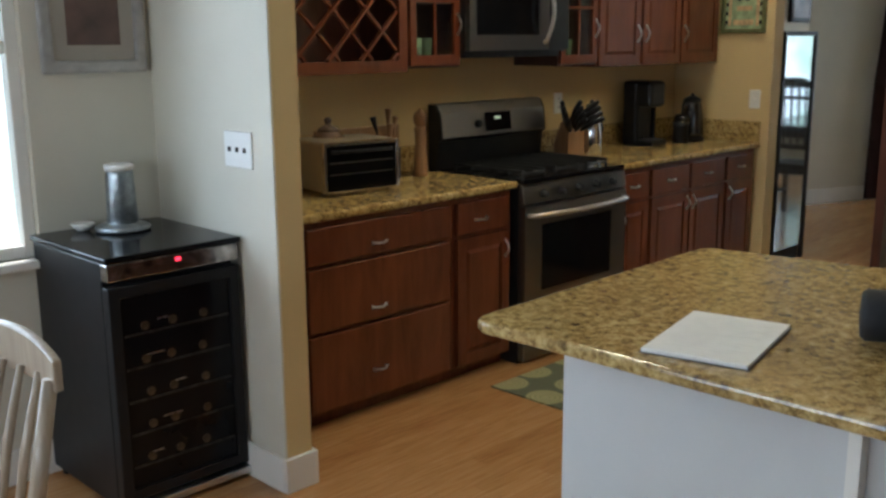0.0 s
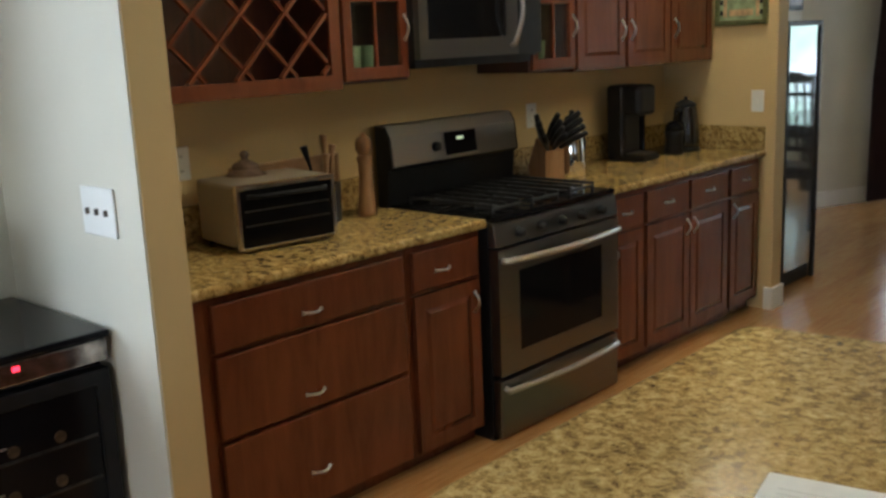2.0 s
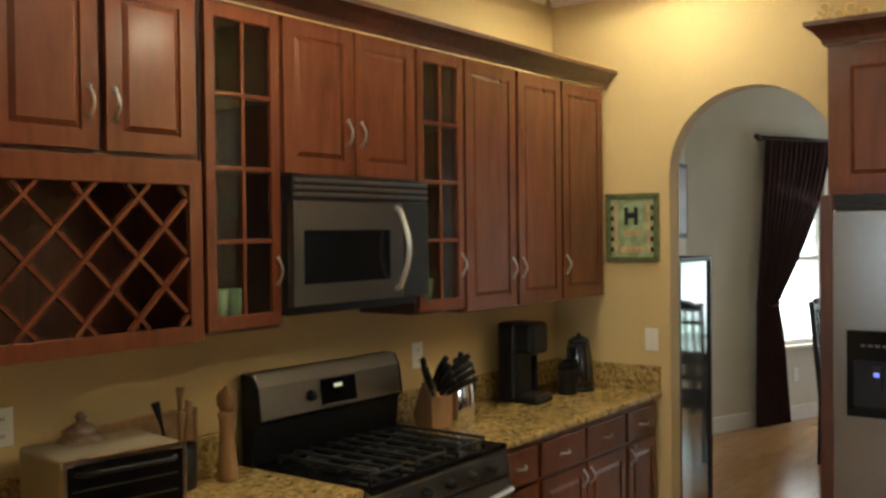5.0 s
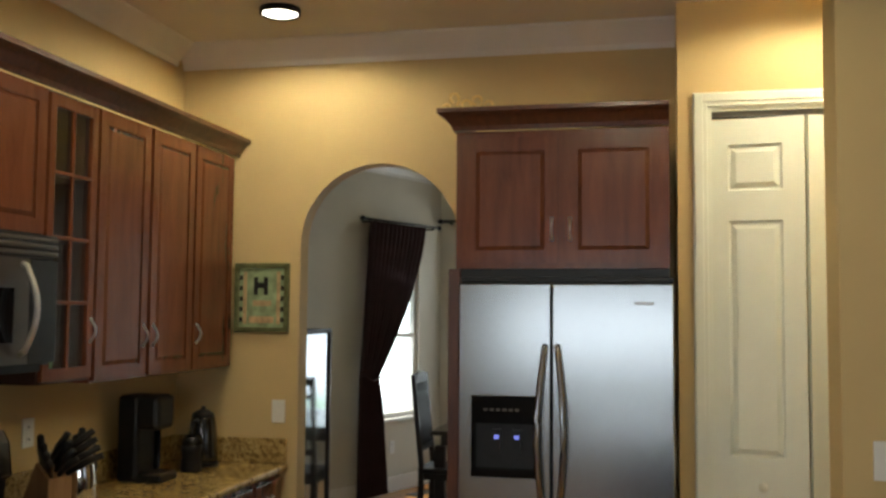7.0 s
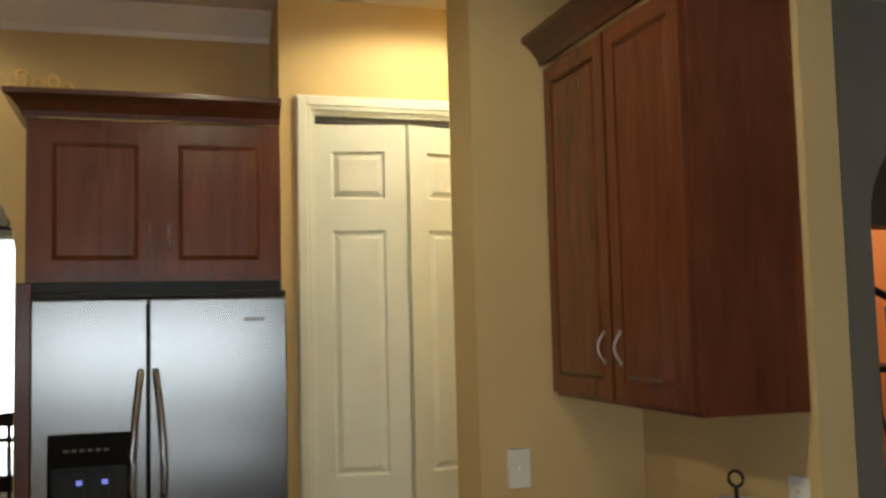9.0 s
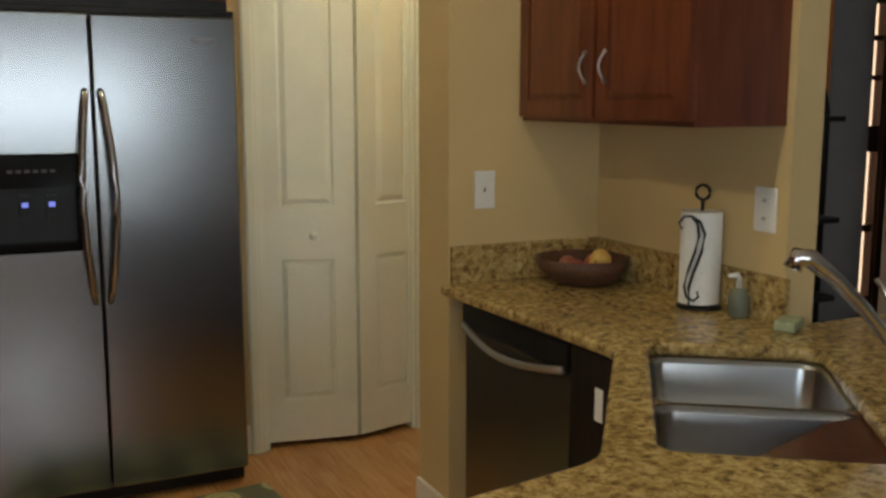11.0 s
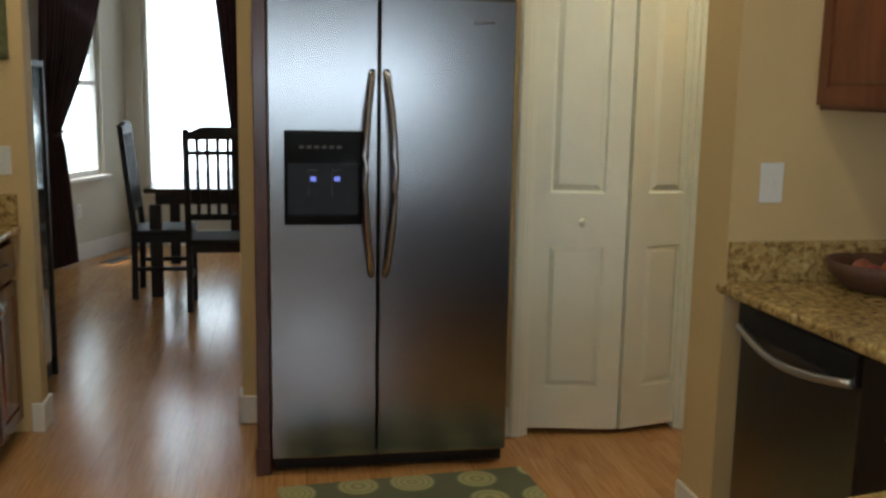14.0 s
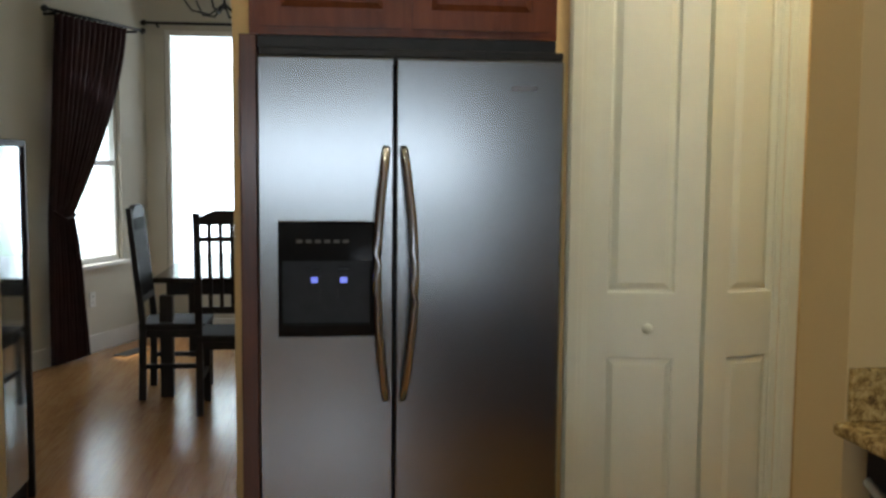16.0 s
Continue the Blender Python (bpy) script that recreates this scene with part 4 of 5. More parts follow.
hole = [at2(a, b) for a, b in rounded(0.0, 0.80, 0.0, 0.43)]
outline = [(3.12, -1.402), (3.758, -1.402), (3.758, -2.364), (4.25, -2.364), (4.25, -3.45), (3.45, -4.20), (2.07, -4.225), (2.05, -3.10), (2.69, -2.99), (3.165, -2.36)]
slab("countertop", soften(outline), 0.879, 0.914, "polished speckled brown granite counter wrapping from the corner to the peninsula", [hole])
for bs, lab in (((3.158, 3.737, -1.422, -1.402, 0.915, 1.045), "granite backsplash below the switch"), ((3.738, 3.758, -2.36, -1.402, 0.915, 1.045), "granite backsplash behind the fruit bowl")):
    tagged(part("backsplash", boxes(bs), M_GRANITE, None, lab, bevel=0.003), category="backsplash")

pen = thing("peninsula", 2.3, -4.15, 0, 0, "grey-white painted peninsula back panel under the granite counter", "cabinet")
bm = bmesh.new()
prism(bm, [(0.005, 0.0), (0.70, 0.03), (1.1, 0.03), (1.78, 0.72), (1.75, 0.76), (1.08, 0.06), (0.70, 0.06), (0.005, 0.06)], "z", 0, 0.878)
part("back_panel", bm, M_PANEL, pen)
part("cabinet_side", prism(bmesh.new(), [(0.02, 0.062), (1.10, 0.062), (1.70, 0.75), (1.70, 1.2), (1.0, 1.2), (0.40, 1.02), (0.02, 0.95)], "z", 0, 0.878), M_CHERRY_D, pen, "dark cherry cabinet fronts on the kitchen side")
part("corner_trim", boxes((0.675, 0.70, -0.006, 0.03, 0, 0.878)), M_TRIM, pen)
cb = thing("corner_cabinet", 0, 0, 0, 0, "cherry sink base cabinet under the corner counter, coloured dark for its shade", "cabinet")
# dark woods on body and stile carry the shade under the counter
part("body", prism(bmesh.new(), [(3.18, -2.16), (3.755, -2.16), (3.755, -2.36), (3.18, -2.36)], "z", 0.1, 0.60), M_CHERRY_D, cb)
part("side_stile", boxes((3.16, 3.18, -2.36, -2.17, 0.02, 0.878)), M_DARKWOOD, cb)

# sink
sk = thing("sink", 0, 0, 0, 0, "stainless steel double-bowl undermount sink", "sink")


def bowl(a0, a1, b0, b1, depth):
    bm = bmesh.new()
    rings = []
    for inset, z in ((-0.012, 0.8775), (0.0, 0.8775), (0.006, 0.86), (0.012, 0.914 - depth + 0.03), (0.04, 0.914 - depth)):
        rings.append([bm.verts.new((*at2(a, b), z)) for a, b in rounded(a0 + inset, a1 - inset, b0 + inset, b1 - inset, 0.05, 5)])
    for r, q in zip(rings, rings[1:]):
        m = len(r)
        for i in range(m):
            bm.faces.new((r[i], r[(i + 1) % m], q[(i + 1) % m], q[i]))
    bm.faces.new(rings[-1])
    return bm


part("bowl", bowl(0.0, 0.395, 0.0, 0.43, 0.20), M_SINK, sk, smooth=True)
part("bowl", bowl(0.415, 0.80, 0.0, 0.43, 0.20), M_SINK, sk, smooth=True)
fx, fy = 3.46, -2.98
fc = thing("faucet", fx, fy, 0.914, 0, "chrome single-handle faucet with a pull-out spout", "faucet")
part("base", lathe(bmesh.new(), [(0.032, 0), (0.032, 0.008), (0.024, 0.014), (0.024, 0.13), (0.020, 0.16), (0.006, 0.172)], steps=20), M_CHROME, fc, smooth=True)
part("spout", tube(bmesh.new(), [(0, 0, 0.09), (-0.03, 0.01, 0.13), (-0.09, 0.03, 0.20), (-0.15, 0.055, 0.265), (-0.20, 0.075, 0.305), (-0.225, 0.085, 0.31), (-0.235, 0.09, 0.285)], [0.016, 0.016, 0.015, 0.017, 0.021, 0.022, 0.020], 12), M_CHROME, fc, smooth=True)
part("handle", tube(bmesh.new(), [(0, 0, 0.15), (-0.02, 0.01, 0.20), (-0.06, 0.03, 0.26)], [0.010, 0.008, 0.006], 8), M_CHROME, fc, smooth=True)

sl = thing("paper_label", 3.158, -2.29, 0.70, -90, "small white paper label on the dark cabinet side", "label")
part("label", boxes((0, 0.035, 0, 0.0015, 0, 0.09)), M_PAPER, sl)

# dishwasher
dish = thing("dishwasher", 3.185, -1.47, 0, -90, "dark steel dishwasher with a black control strip", "dishwasher")
DW = 0.66
part("body", boxes((0, DW, 0.03, 0.56, 0.02, 0.872)), M_BLACK, dish)
ddoor = part("door", boxes((0.004, DW - 0.004, 0.0, 0.03, 0.11, 0.775)), M_STEEL_D, dish, "dark steel door", bevel=0.004)
part("control_strip", boxes((0.0, DW, -0.012, 0.03, 0.779, 0.868)), M_BLACK, dish, "black control strip", bevel=0.008)
part("handle", tube(bmesh.new(), arc((0.02, -0.015, 0.788), (DW - 0.02, -0.015, 0.788), (0, -0.03, -0.035), 16), 0.012, 10), M_HANDLE, ddoor, "bowed steel handle", smooth=True)
part("side_trim", boxes((DW + 0.006, DW + 0.024, 0.0, 0.028, 0.11, 0.868)), M_STEEL, dish, "thin grey metal edge trim", bevel=0.003)
part("toe_kick", boxes((0.0, DW, 0.06, 0.10, 0.02, 0.10)), M_BLACK, dish)


# ---- things on the range-side counter ----
CT = 0.915
to = thing("toaster_oven", 0.36, -3.325, CT, 82, "beige and chrome toaster oven with a dark glass door", "toaster oven")
TW, TH = 0.385, 0.232
part("body", boxes((0, TW, 0.012, 0.30, 0.015, TH)), simple("beige_enamel", (0.28, 0.235, 0.17), 0.35, vary=0.05), to, bevel=0.012)
tf = part("door", ring(0.0, TW, 0.012, TH, 0.014, TW - 0.014, 0.02, TH - 0.018, -0.008, 0.012), M_CHROME, to, "bright metal door frame", bevel=0.003)
part("glass", boxes((0.014, TW - 0.014, -0.004, 0.01, 0.02, TH - 0.018)), M_BLACKG, tf, "dark glass")
part("rack", boxes(*[(0.03, TW - 0.03, -0.0055, -0.0042, 0.09 + 0.05 * i, 0.095 + 0.05 * i) for i in range(2)]), M_STEEL_D, tf, "grey rack bars")
part("handle", tube(bmesh.new(), [(0.04, -0.008, TH - 0.04), (0.05, -0.03, TH - 0.04), (TW - 0.05, -0.03, TH - 0.04), (TW - 0.04, -0.008, TH - 0.04)], 0.007), M_BLACK, tf, "black bar handle", smooth=True)
for fx2 in (0.03, TW - 0.03):
    for fy2 in (0.04, 0.27):
        part("foot", lathe(bmesh.new(), [(0.012, 0), (0.014, 0.016)], fx2, fy2, 10), M_BLACK, to)

jar = thing("ceramic_teapot", 0.14, -3.12, CT, 20, "grey and terracotta patterned ceramic teapot behind the toaster oven", "teapot")
M_CER = simple("glazed_ceramic", (0.24, 0.17, 0.13), 0.25, vary=0.5, scale=22)
part("body", lathe(bmesh.new(), [(0.055, 0), (0.085, 0.03), (0.10, 0.10), (0.10, 0.17), (0.085, 0.225), (0.05, 0.25), (0.045, 0.255)]), M_CER, jar, smooth=True)
part("lid", lathe(bmesh.new(), [(0.05, 0.256), (0.045, 0.27), (0.02, 0.285), (0.012, 0.29), (0.018, 0.305), (0.012, 0.318), (0.003, 0.32)]), M_CER, jar, smooth=True)
part("handle", tube(bmesh.new(), arc((0.09, 0, 0.09), (0.08, 0, 0.22), (0.055, 0, 0), 10), 0.009), M_CER, jar, smooth=True)

pl = thing("serving_platter", 0.035, -2.86, CT, 0, "tan patterned tray leaning against the wall", "tray")
part("tray", boxes((-0.006, 0.006, -0.26, 0.26, 0.005, 0.25), (0.006, 0.014, -0.26, -0.245, 0.005, 0.25), (0.006, 0.014, 0.245, 0.26, 0.005, 0.25), (0.006, 0.014, -0.245, 0.245, 0.235, 0.25)), simple("tan_tray", (0.34, 0.20, 0.10), 0.45, vary=0.35, scale=14), pl, bevel=0.003)

cr2 = thing("utensil_crock", 0.13, -2.75, CT, 0, "dark wire utensil crock with wooden spoons", "utensil holder")
part("crock", lathe(bmesh.new(), [(0.055, 0), (0.06, 0.005), (0.062, 0.15), (0.057, 0.15), (0.053, 0.01)]), M_BLACK, cr2, smooth=True)
for i, (ux, uy, uh, hm) in enumerate(((0.02, 0.01, 0.30, M_LIGHTWOOD), (-0.03, 0.03, 0.33, M_LIGHTWOOD), (-0.01, -0.04, 0.30, M_BLACK), (0.035, -0.02, 0.27, M_LIGHTWOOD))):
    e = part("spoon", tube(bmesh.new(), [(ux * 0.4, uy * 0.4, 0.02), (ux * 1.4, uy * 1.4, uh * 0.75), (ux * 1.9, uy * 1.9, uh)], [0.005, 0.006, 0.016], 8), hm, cr2, "wooden spoon" if hm is M_LIGHTWOOD else "black ladle", smooth=True)

pm = thing("pepper_mill", 0.18, -2.58, CT, 0, "tall turned beech wood pepper mill beside the range", "pepper mill")
part("body", lathe(bmesh.new(), [(0.036, 0), (0.037, 0.02), (0.031, 0.08), (0.026, 0.16), (0.028, 0.21), (0.033, 0.23), (0.024, 0.245)]), M_LIGHTWOOD, pm, smooth=True)
part("head", lathe(bmesh.new(), [(0.024, 0.246), (0.033, 0.265), (0.035, 0.29), (0.028, 0.31), (0.012, 0.32), (0.008, 0.33), (0.003, 0.332)]), M_LIGHTWOOD, pm, smooth=True)

kbk = thing("knife_block", 0.19, -1.42, CT, 70, "beech knife block full of black-handled knives", "knife block")
part("block", prism(bmesh.new(), [(-0.09, 0), (0.05, 0), (0.07, 0.05), (-0.01, 0.20), (-0.09, 0.14)], "x", -0.055, 0.055), M_LIGHTWOOD, kbk, bevel=0.004)
for i in range(3):
    for j in range(4):
        px, t = -0.035 + i * 0.035, j / 3
        p0 = Vector((px, -0.08 + 0.06 * t, 0.15 + 0.045 * t))
        part("knife_handle", tube(bmesh.new(), [p0, p0 + Vector((0.045 * (i - 1), -0.055, 0.045 + 0.008 * j)), p0 + Vector((0.085 * (i - 1), -0.105, 0.072 + 0.016 * j))], [0.009, 0.015, 0.013], 8), M_BLACK, kbk, "black knife handle", smooth=True)

fp = thing("steel_carafe", 0.26, -1.29, CT, 0, "polished steel coffee carafe with a black handle", "carafe")
part("body", lathe(bmesh.new(), [(0.058, 0), (0.062, 0.01), (0.060, 0.13), (0.048, 0.20), (0.036, 0.25), (0.038, 0.265)]), M_CHROME, fp, smooth=True)
part("lid", lathe(bmesh.new(), [(0.038, 0.266), (0.036, 0.285), (0.015, 0.295), (0.012, 0.315), (0.004, 0.318)]), M_BLACK, fp, smooth=True)
part("handle", tube(bmesh.new(), [(0.0, 0.04, 0.25), (0.0, 0.09, 0.24), (0.0, 0.105, 0.15), (0.0, 0.065, 0.04)], 0.009), M_BLACK, fp, smooth=True)

cm = thing("coffee_machine", 0.20, -0.66, CT, 90, "tall black single-cup coffee machine", "coffee machine")
part("column", boxes((-0.085, 0.085, 0.0, 0.11, 0, 0.40)), M_BLACK, cm, bevel=0.02)
part("head", boxes((-0.085, 0.085, -0.10, 0.02, 0.24, 0.40)), M_BLACK, cm, bevel=0.025)
part("base", boxes((-0.085, 0.085, -0.12, 0.02, 0, 0.035)), M_BLACK, cm, bevel=0.01)
part("drip_tray", boxes((-0.07, 0.07, -0.11, 0.0, 0.036, 0.042)), M_STEEL_D, cm, "steel drip grille")
part("water_tank", boxes((0.086, 0.104, -0.02, 0.11, 0.02, 0.37)), M_BLACKG, cm, "smoky dark water tank", bevel=0.01)
cg = thing("coffee_grinder", 0.28, -0.36, CT, 0, "small black coffee grinder beside the kettle", "coffee grinder")
part("body", lathe(bmesh.new(), [(0.05, 0), (0.052, 0.01), (0.046, 0.09), (0.05, 0.10), (0.05, 0.13)]), M_BLACK, cg, smooth=True)
part("lid", lathe(bmesh.new(), [(0.05, 0.131), (0.047, 0.16), (0.03, 0.18), (0.004, 0.183)]), M_BLACKG, cg, smooth=True)
M_KETTLE = simple("dark_polished_steel", (0.10, 0.10, 0.10), 0.14, 0.9, vary=0.2)
kt = thing("electric_kettle", 0.26, -0.20, CT, 0, "dark polished steel electric kettle with a black lid and base", "kettle")
part("base", lathe(bmesh.new(), [(0.085, 0), (0.085, 0.015), (0.075, 0.022)]), M_BLACK, kt, smooth=True)
part("body", lathe(bmesh.new(), [(0.078, 0.024), (0.080, 0.05), (0.074, 0.16), (0.062, 0.24), (0.06, 0.25)]), M_KETTLE, kt, smooth=True)
part("lid", lathe(bmesh.new(), [(0.06, 0.251), (0.055, 0.27), (0.03, 0.285), (0.012, 0.29), (0.01, 0.305), (0.003, 0.306)]), M_BLACK, kt, smooth=True)
part("handle", tube(bmesh.new(), [(0, -0.055, 0.24), (0, -0.11, 0.235), (0, -0.125, 0.15), (0, -0.085, 0.05)], 0.011), M_BLACK, kt, smooth=True)

# glassware behind the panes
for gy, gw in ((-2.788, 0.345), (-1.683, 0.34)):
    for i in range(3):
        gl = thing("drinking_glass", 0.17 + 0.02 * (i % 2), gy + 0.09 + i * 0.085, 1.4635 if gy < -2 else 1.4485, 0, "pale green drinking glass inside the glazed cabinet", "glass", "glasses in the cabinet")
        part("tumbler", lathe(bmesh.new(), [(0.024, 0), (0.032, 0.12), (0.030, 0.12), (0.022, 0.006)], steps=14), simple("green_tumbler", (0.20, 0.30, 0.16), 0.15, vary=0.2), gl, smooth=True)

# picture beside the arch
pc = thing("framed_print", 0.49, -0.001, 1.785, 0, "small green framed print with dark letter-like figure", "picture")
PW, PH = 0.155, 0.185
fb = part("frame", ring(-PW, PW, -PH, PH, -PW + 0.028, PW - 0.028, -PH + 0.028, PH - 0.028, -0.025, 0), M_FRAMEG, pc, "dark green-gold frame", bevel=0.005)
part("print", boxes((-PW + 0.028, PW - 0.028, -0.012, -0.002, -PH + 0.028, PH - 0.028)), M_PIC1, pc)
for bx0 in (-0.105, 0.085):
    part("border_strip", boxes((bx0, bx0 + 0.02, -0.0145, -0.0125, -0.14, 0.14)), M_PICRED, pc)
for bz0 in range(5):
    for bx0 in (-0.125, 0.108):
        part("border_square", boxes((bx0, bx0 + 0.017, -0.0147, -0.0125, -0.13 + bz0 * 0.056, -0.105 + bz0 * 0.056)), M_BLACK, pc)
part("figure", boxes((-0.045, -0.022, -0.0147, -0.0125, 0.015, 0.11), (0.012, 0.035, -0.0147, -0.0125, 0.015, 0.11), (-0.022, 0.012, -0.0147, -0.0125, 0.05, 0.08)), M_BLACK, pc, "dark figure")
part("band", boxes((-0.07, 0.07, -0.0145, -0.0125, -0.135, -0.10), (-0.05, 0.055, -0.0145, -0.0125, -0.045, -0.015)), M_PICRED, pc, "tan band")

# gilded ornament on the fridge cabinet
orn = thing("gilded_ornament", 1.70, -0.55, 2.632, 0, "gilded scroll ornament standing on the fridge cabinet", "ornament")
for i, (ax2, h2, cr3) in enumerate(((-0.05, 0.10, 0.020), (0.01, 0.05, 0.022), (0.06, 0.075, 0.022), (-0.09, 0.035, 0.016), (0.11, 0.045, 0.018))):
    pts = [(ax2, 0, 0.0), (ax2 + 0.015, 0, h2 * 0.5)] + [(ax2 + cr3 * math.cos(t) - cr3 + 0.015, 0.0, h2 * 0.7 + cr3 * math.sin(t)) for t in np.linspace(0, 4.6, 12)]
    part("scroll", tube(bmesh.new(), pts, 0.008, 6), M_GOLD, orn, smooth=True)
part("base", boxes((-0.12, 0.13, -0.02, 0.02, 0, 0.012)), M_GOLD, orn, bevel=0.003)


# ---- nook ----
wc = thing("wine_cooler", 0.78, -4.055, 0, 90, "black wine cooler with chrome-edged top and glass door", "wine cooler")
wc.matrix_basis = pose(0.765, -4.52, 0, 0, 0, 90)
CWD, CH = 0.49, 0.885
part("body", boxes((0, CWD, 0.045, 0.56, 0.03, CH)), M_BLACK, wc, bevel=0.006)
part("top", boxes((-0.008, CWD + 0.008, -0.01, 0.565, CH + 0.001, CH + 0.022)), M_BLACKG, wc, "glossy black top", bevel=0.007)
# chrome strip with strongly varied tone
part("control_strip", boxes((0.0, CWD, 0.0, 0.045, CH - 0.06, CH - 0.002)), simple("mottled_chrome", (0.36, 0.34, 0.33), 0.22, 1.0, vary=0.8, scale=24), wc, "chrome control strip", bevel=0.004)
part("indicator_light", boxes((0.245, 0.262, -0.003, 0.0, CH - 0.026, CH - 0.014)), M_RED, wc, "small red light")
# pale metal for the thin bars that imitate glints on the door
M_GLINT = simple("glint_metal", (0.75, 0.72, 0.66), 0.3, 1.0, vary=0.6, scale=60)
M_SHELF = simple("dim_shelf_steel", (0.05, 0.045, 0.04), 0.35, 0.6, vary=0.9, scale=30)
M_DULL = simple("dull_foil", (0.10, 0.07, 0.04), 0.4, 0.5, vary=0.5, scale=40)
cd = part("door", ring(0, CWD, 0.06, CH - 0.08, 0.04, CWD - 0.04, 0.10, CH - 0.12, 0, 0.044), M_BLACK, wc, bevel=0.004)
part("glass", boxes((0.04, CWD - 0.04, 0.012, 0.03, 0.10, CH - 0.12)), M_BLACKG, cd, "dark glass")
rr = random.Random(9)
for i in range(5):
    zz = 0.17 + i * 0.115
    part("shelf_edge", boxes((0.05, CWD - 0.05, 0.006, 0.0115, zz, zz + 0.007)), M_SHELF, wc, "dim steel shelf front")
    part("glint_bar", boxes((0.12 + 0.05 * (i % 3), 0.16 + 0.05 * (i % 3) + 0.03 * (i % 2), 0.0075, 0.0115, zz + 0.041, zz + 0.0445)), M_GLINT, wc, "thin bright bar standing in for a glint on the glass")
    for j in range(3):
        xx = 0.10 + j * 0.11 + rr.random() * 0.03
        part("bottle_end", lathe(bmesh.new(), [(0.001, -0.004), (0.014, -0.003), (0.016, 0.003)], steps=10), M_DULL, wc, "dull foil bottle end").matrix_basis = pose(xx, 0.008, zz + 0.03, 90)
part("threshold", boxes((-0.005, CWD + 0.005, -0.012, 0.044, 0.02, 0.045)), M_HANDLE, wc, "bright metal bottom edge", bevel=0.003)
for a, b in ((0.03, 0.08), (CWD - 0.03, 0.08), (0.03, 0.52), (CWD - 0.03, 0.52)):
    part("foot", lathe(bmesh.new(), [(0.015, 0), (0.018, 0.03)], a, b, 10), M_BLACK, wc)

ca = thing("metal_canister", 0.36, -4.25, CH + 0.024, 0, "embossed silver canister on the wine cooler", "canister")
M_TIN = simple("embossed_tin", (0.30, 0.32, 0.32), 0.3, 0.85, vary=0.3, scale=26, relief=0.8, relief_scale=60)
part("body", lathe(bmesh.new(), [(0.05, 0), (0.056, 0.01), (0.048, 0.205), (0.046, 0.215)]), M_TIN, ca, smooth=True)
part("rim", lathe(bmesh.new(), [(0.046, 0.216), (0.052, 0.22), (0.052, 0.235), (0.044, 0.24)]), M_TRIM, ca, "pale rim", smooth=True)
part("base_ring", lathe(bmesh.new(), [(0.095, 0), (0.10, 0.012), (0.085, 0.02), (0.068, 0.026), (0.0575, 0.027)]), M_TIN, ca, smooth=True)
pb = thing("small_pebble_dish", 0.27, -4.36, CH + 0.024, 0, "small white dish beside the canister", "dish")
part("dish", lathe(bmesh.new(), [(0.02, 0), (0.045, 0.025), (0.042, 0.027), (0.018, 0.006)]), M_TRIM, pb, smooth=True)

np_ = thing("framed_picture", 0.201, -4.235, 1.465, 90, "large silver-framed dark picture on the nook wall", "picture")
NWD, NHT = 0.40, 0.95
part("frame", ring(-NWD / 2, NWD / 2, 0, NHT, -NWD / 2 + 0.045, NWD / 2 - 0.045, 0.045, NHT - 0.045, -0.03, 0), M_FRAMES, np_, "silver moulded frame", bevel=0.01)
part("mat", boxes((-NWD / 2 + 0.045, NWD / 2 - 0.045, -0.015, -0.003, 0.045, NHT - 0.045)), M_MAT, np_, "grey-beige mat")
part("print", boxes((-NWD / 2 + 0.10, NWD / 2 - 0.10, -0.018, -0.0155, 0.10, NHT - 0.10)), M_PIC2, np_, "dark brown print")


def spindle_chair(x, y, rz):
    e = thing("spindle_chair", x, y, 0, rz, "pale wooden spindle-back chair in the breakfast nook", "chair")
    part("seat", boxes((-0.22, 0.22, -0.21, 0.21, 0.44, 0.475)), M_PALEWOOD, e, bevel=0.02)
    for sx in (-1, 1):
        for sy in (-1, 1):
            part("leg", tube(bmesh.new(), [(sx * 0.21, sy * 0.20, 0), (sx * 0.17, sy * 0.17, 0.44)], [0.014, 0.02], 10), M_PALEWOOD, e, smooth=True)
    for sx in (-1, 1):
        part("post", tube(bmesh.new(), [(sx * 0.19, 0.19, 0.47), (sx * 0.21, 0.27, 0.89)], [0.02, 0.016], 10), M_PALEWOOD, e, smooth=True)
    for i in range(5):
        k = -0.13 + i * 0.065
        part("spindle", tube(bmesh.new(), [(k, 0.19, 0.47), (k * 1.1, 0.235, 0.72), (k * 1.1, 0.285, 0.89)], [0.008, 0.012, 0.008], 8), M_PALEWOOD, e, smooth=True)
    bm = bmesh.new()
    n = 12
    rows = []
    for i in range(n + 1):
        u = -1 + 2 * i / n
        cx, cy = u * 0.235, 0.275 + 0.03 * (1 - u * u)
        zt = 0.935 + 0.035 * (1 - u * u)
        rows.append([bm.verts.new(p) for p in ((cx, cy - 0.011, 0.865), (cx, cy + 0.011, 0.865), (cx, cy + 0.011, zt), (cx, cy - 0.011, zt))])
    for a, b in zip(rows, rows[1:]):
        for i in range(4):
            bm.faces.new((a[i], b[i], b[(i + 1) % 4], a[(i + 1) % 4]))
    bm.faces.new(rows[0])
    bm.faces.new(rows[-1][::-1])
    part("top_rail", bm, M_PALEWOOD, e, smooth=False, bevel=0.006)
    return e


spindle_chair(1.53, -5.40, 8)

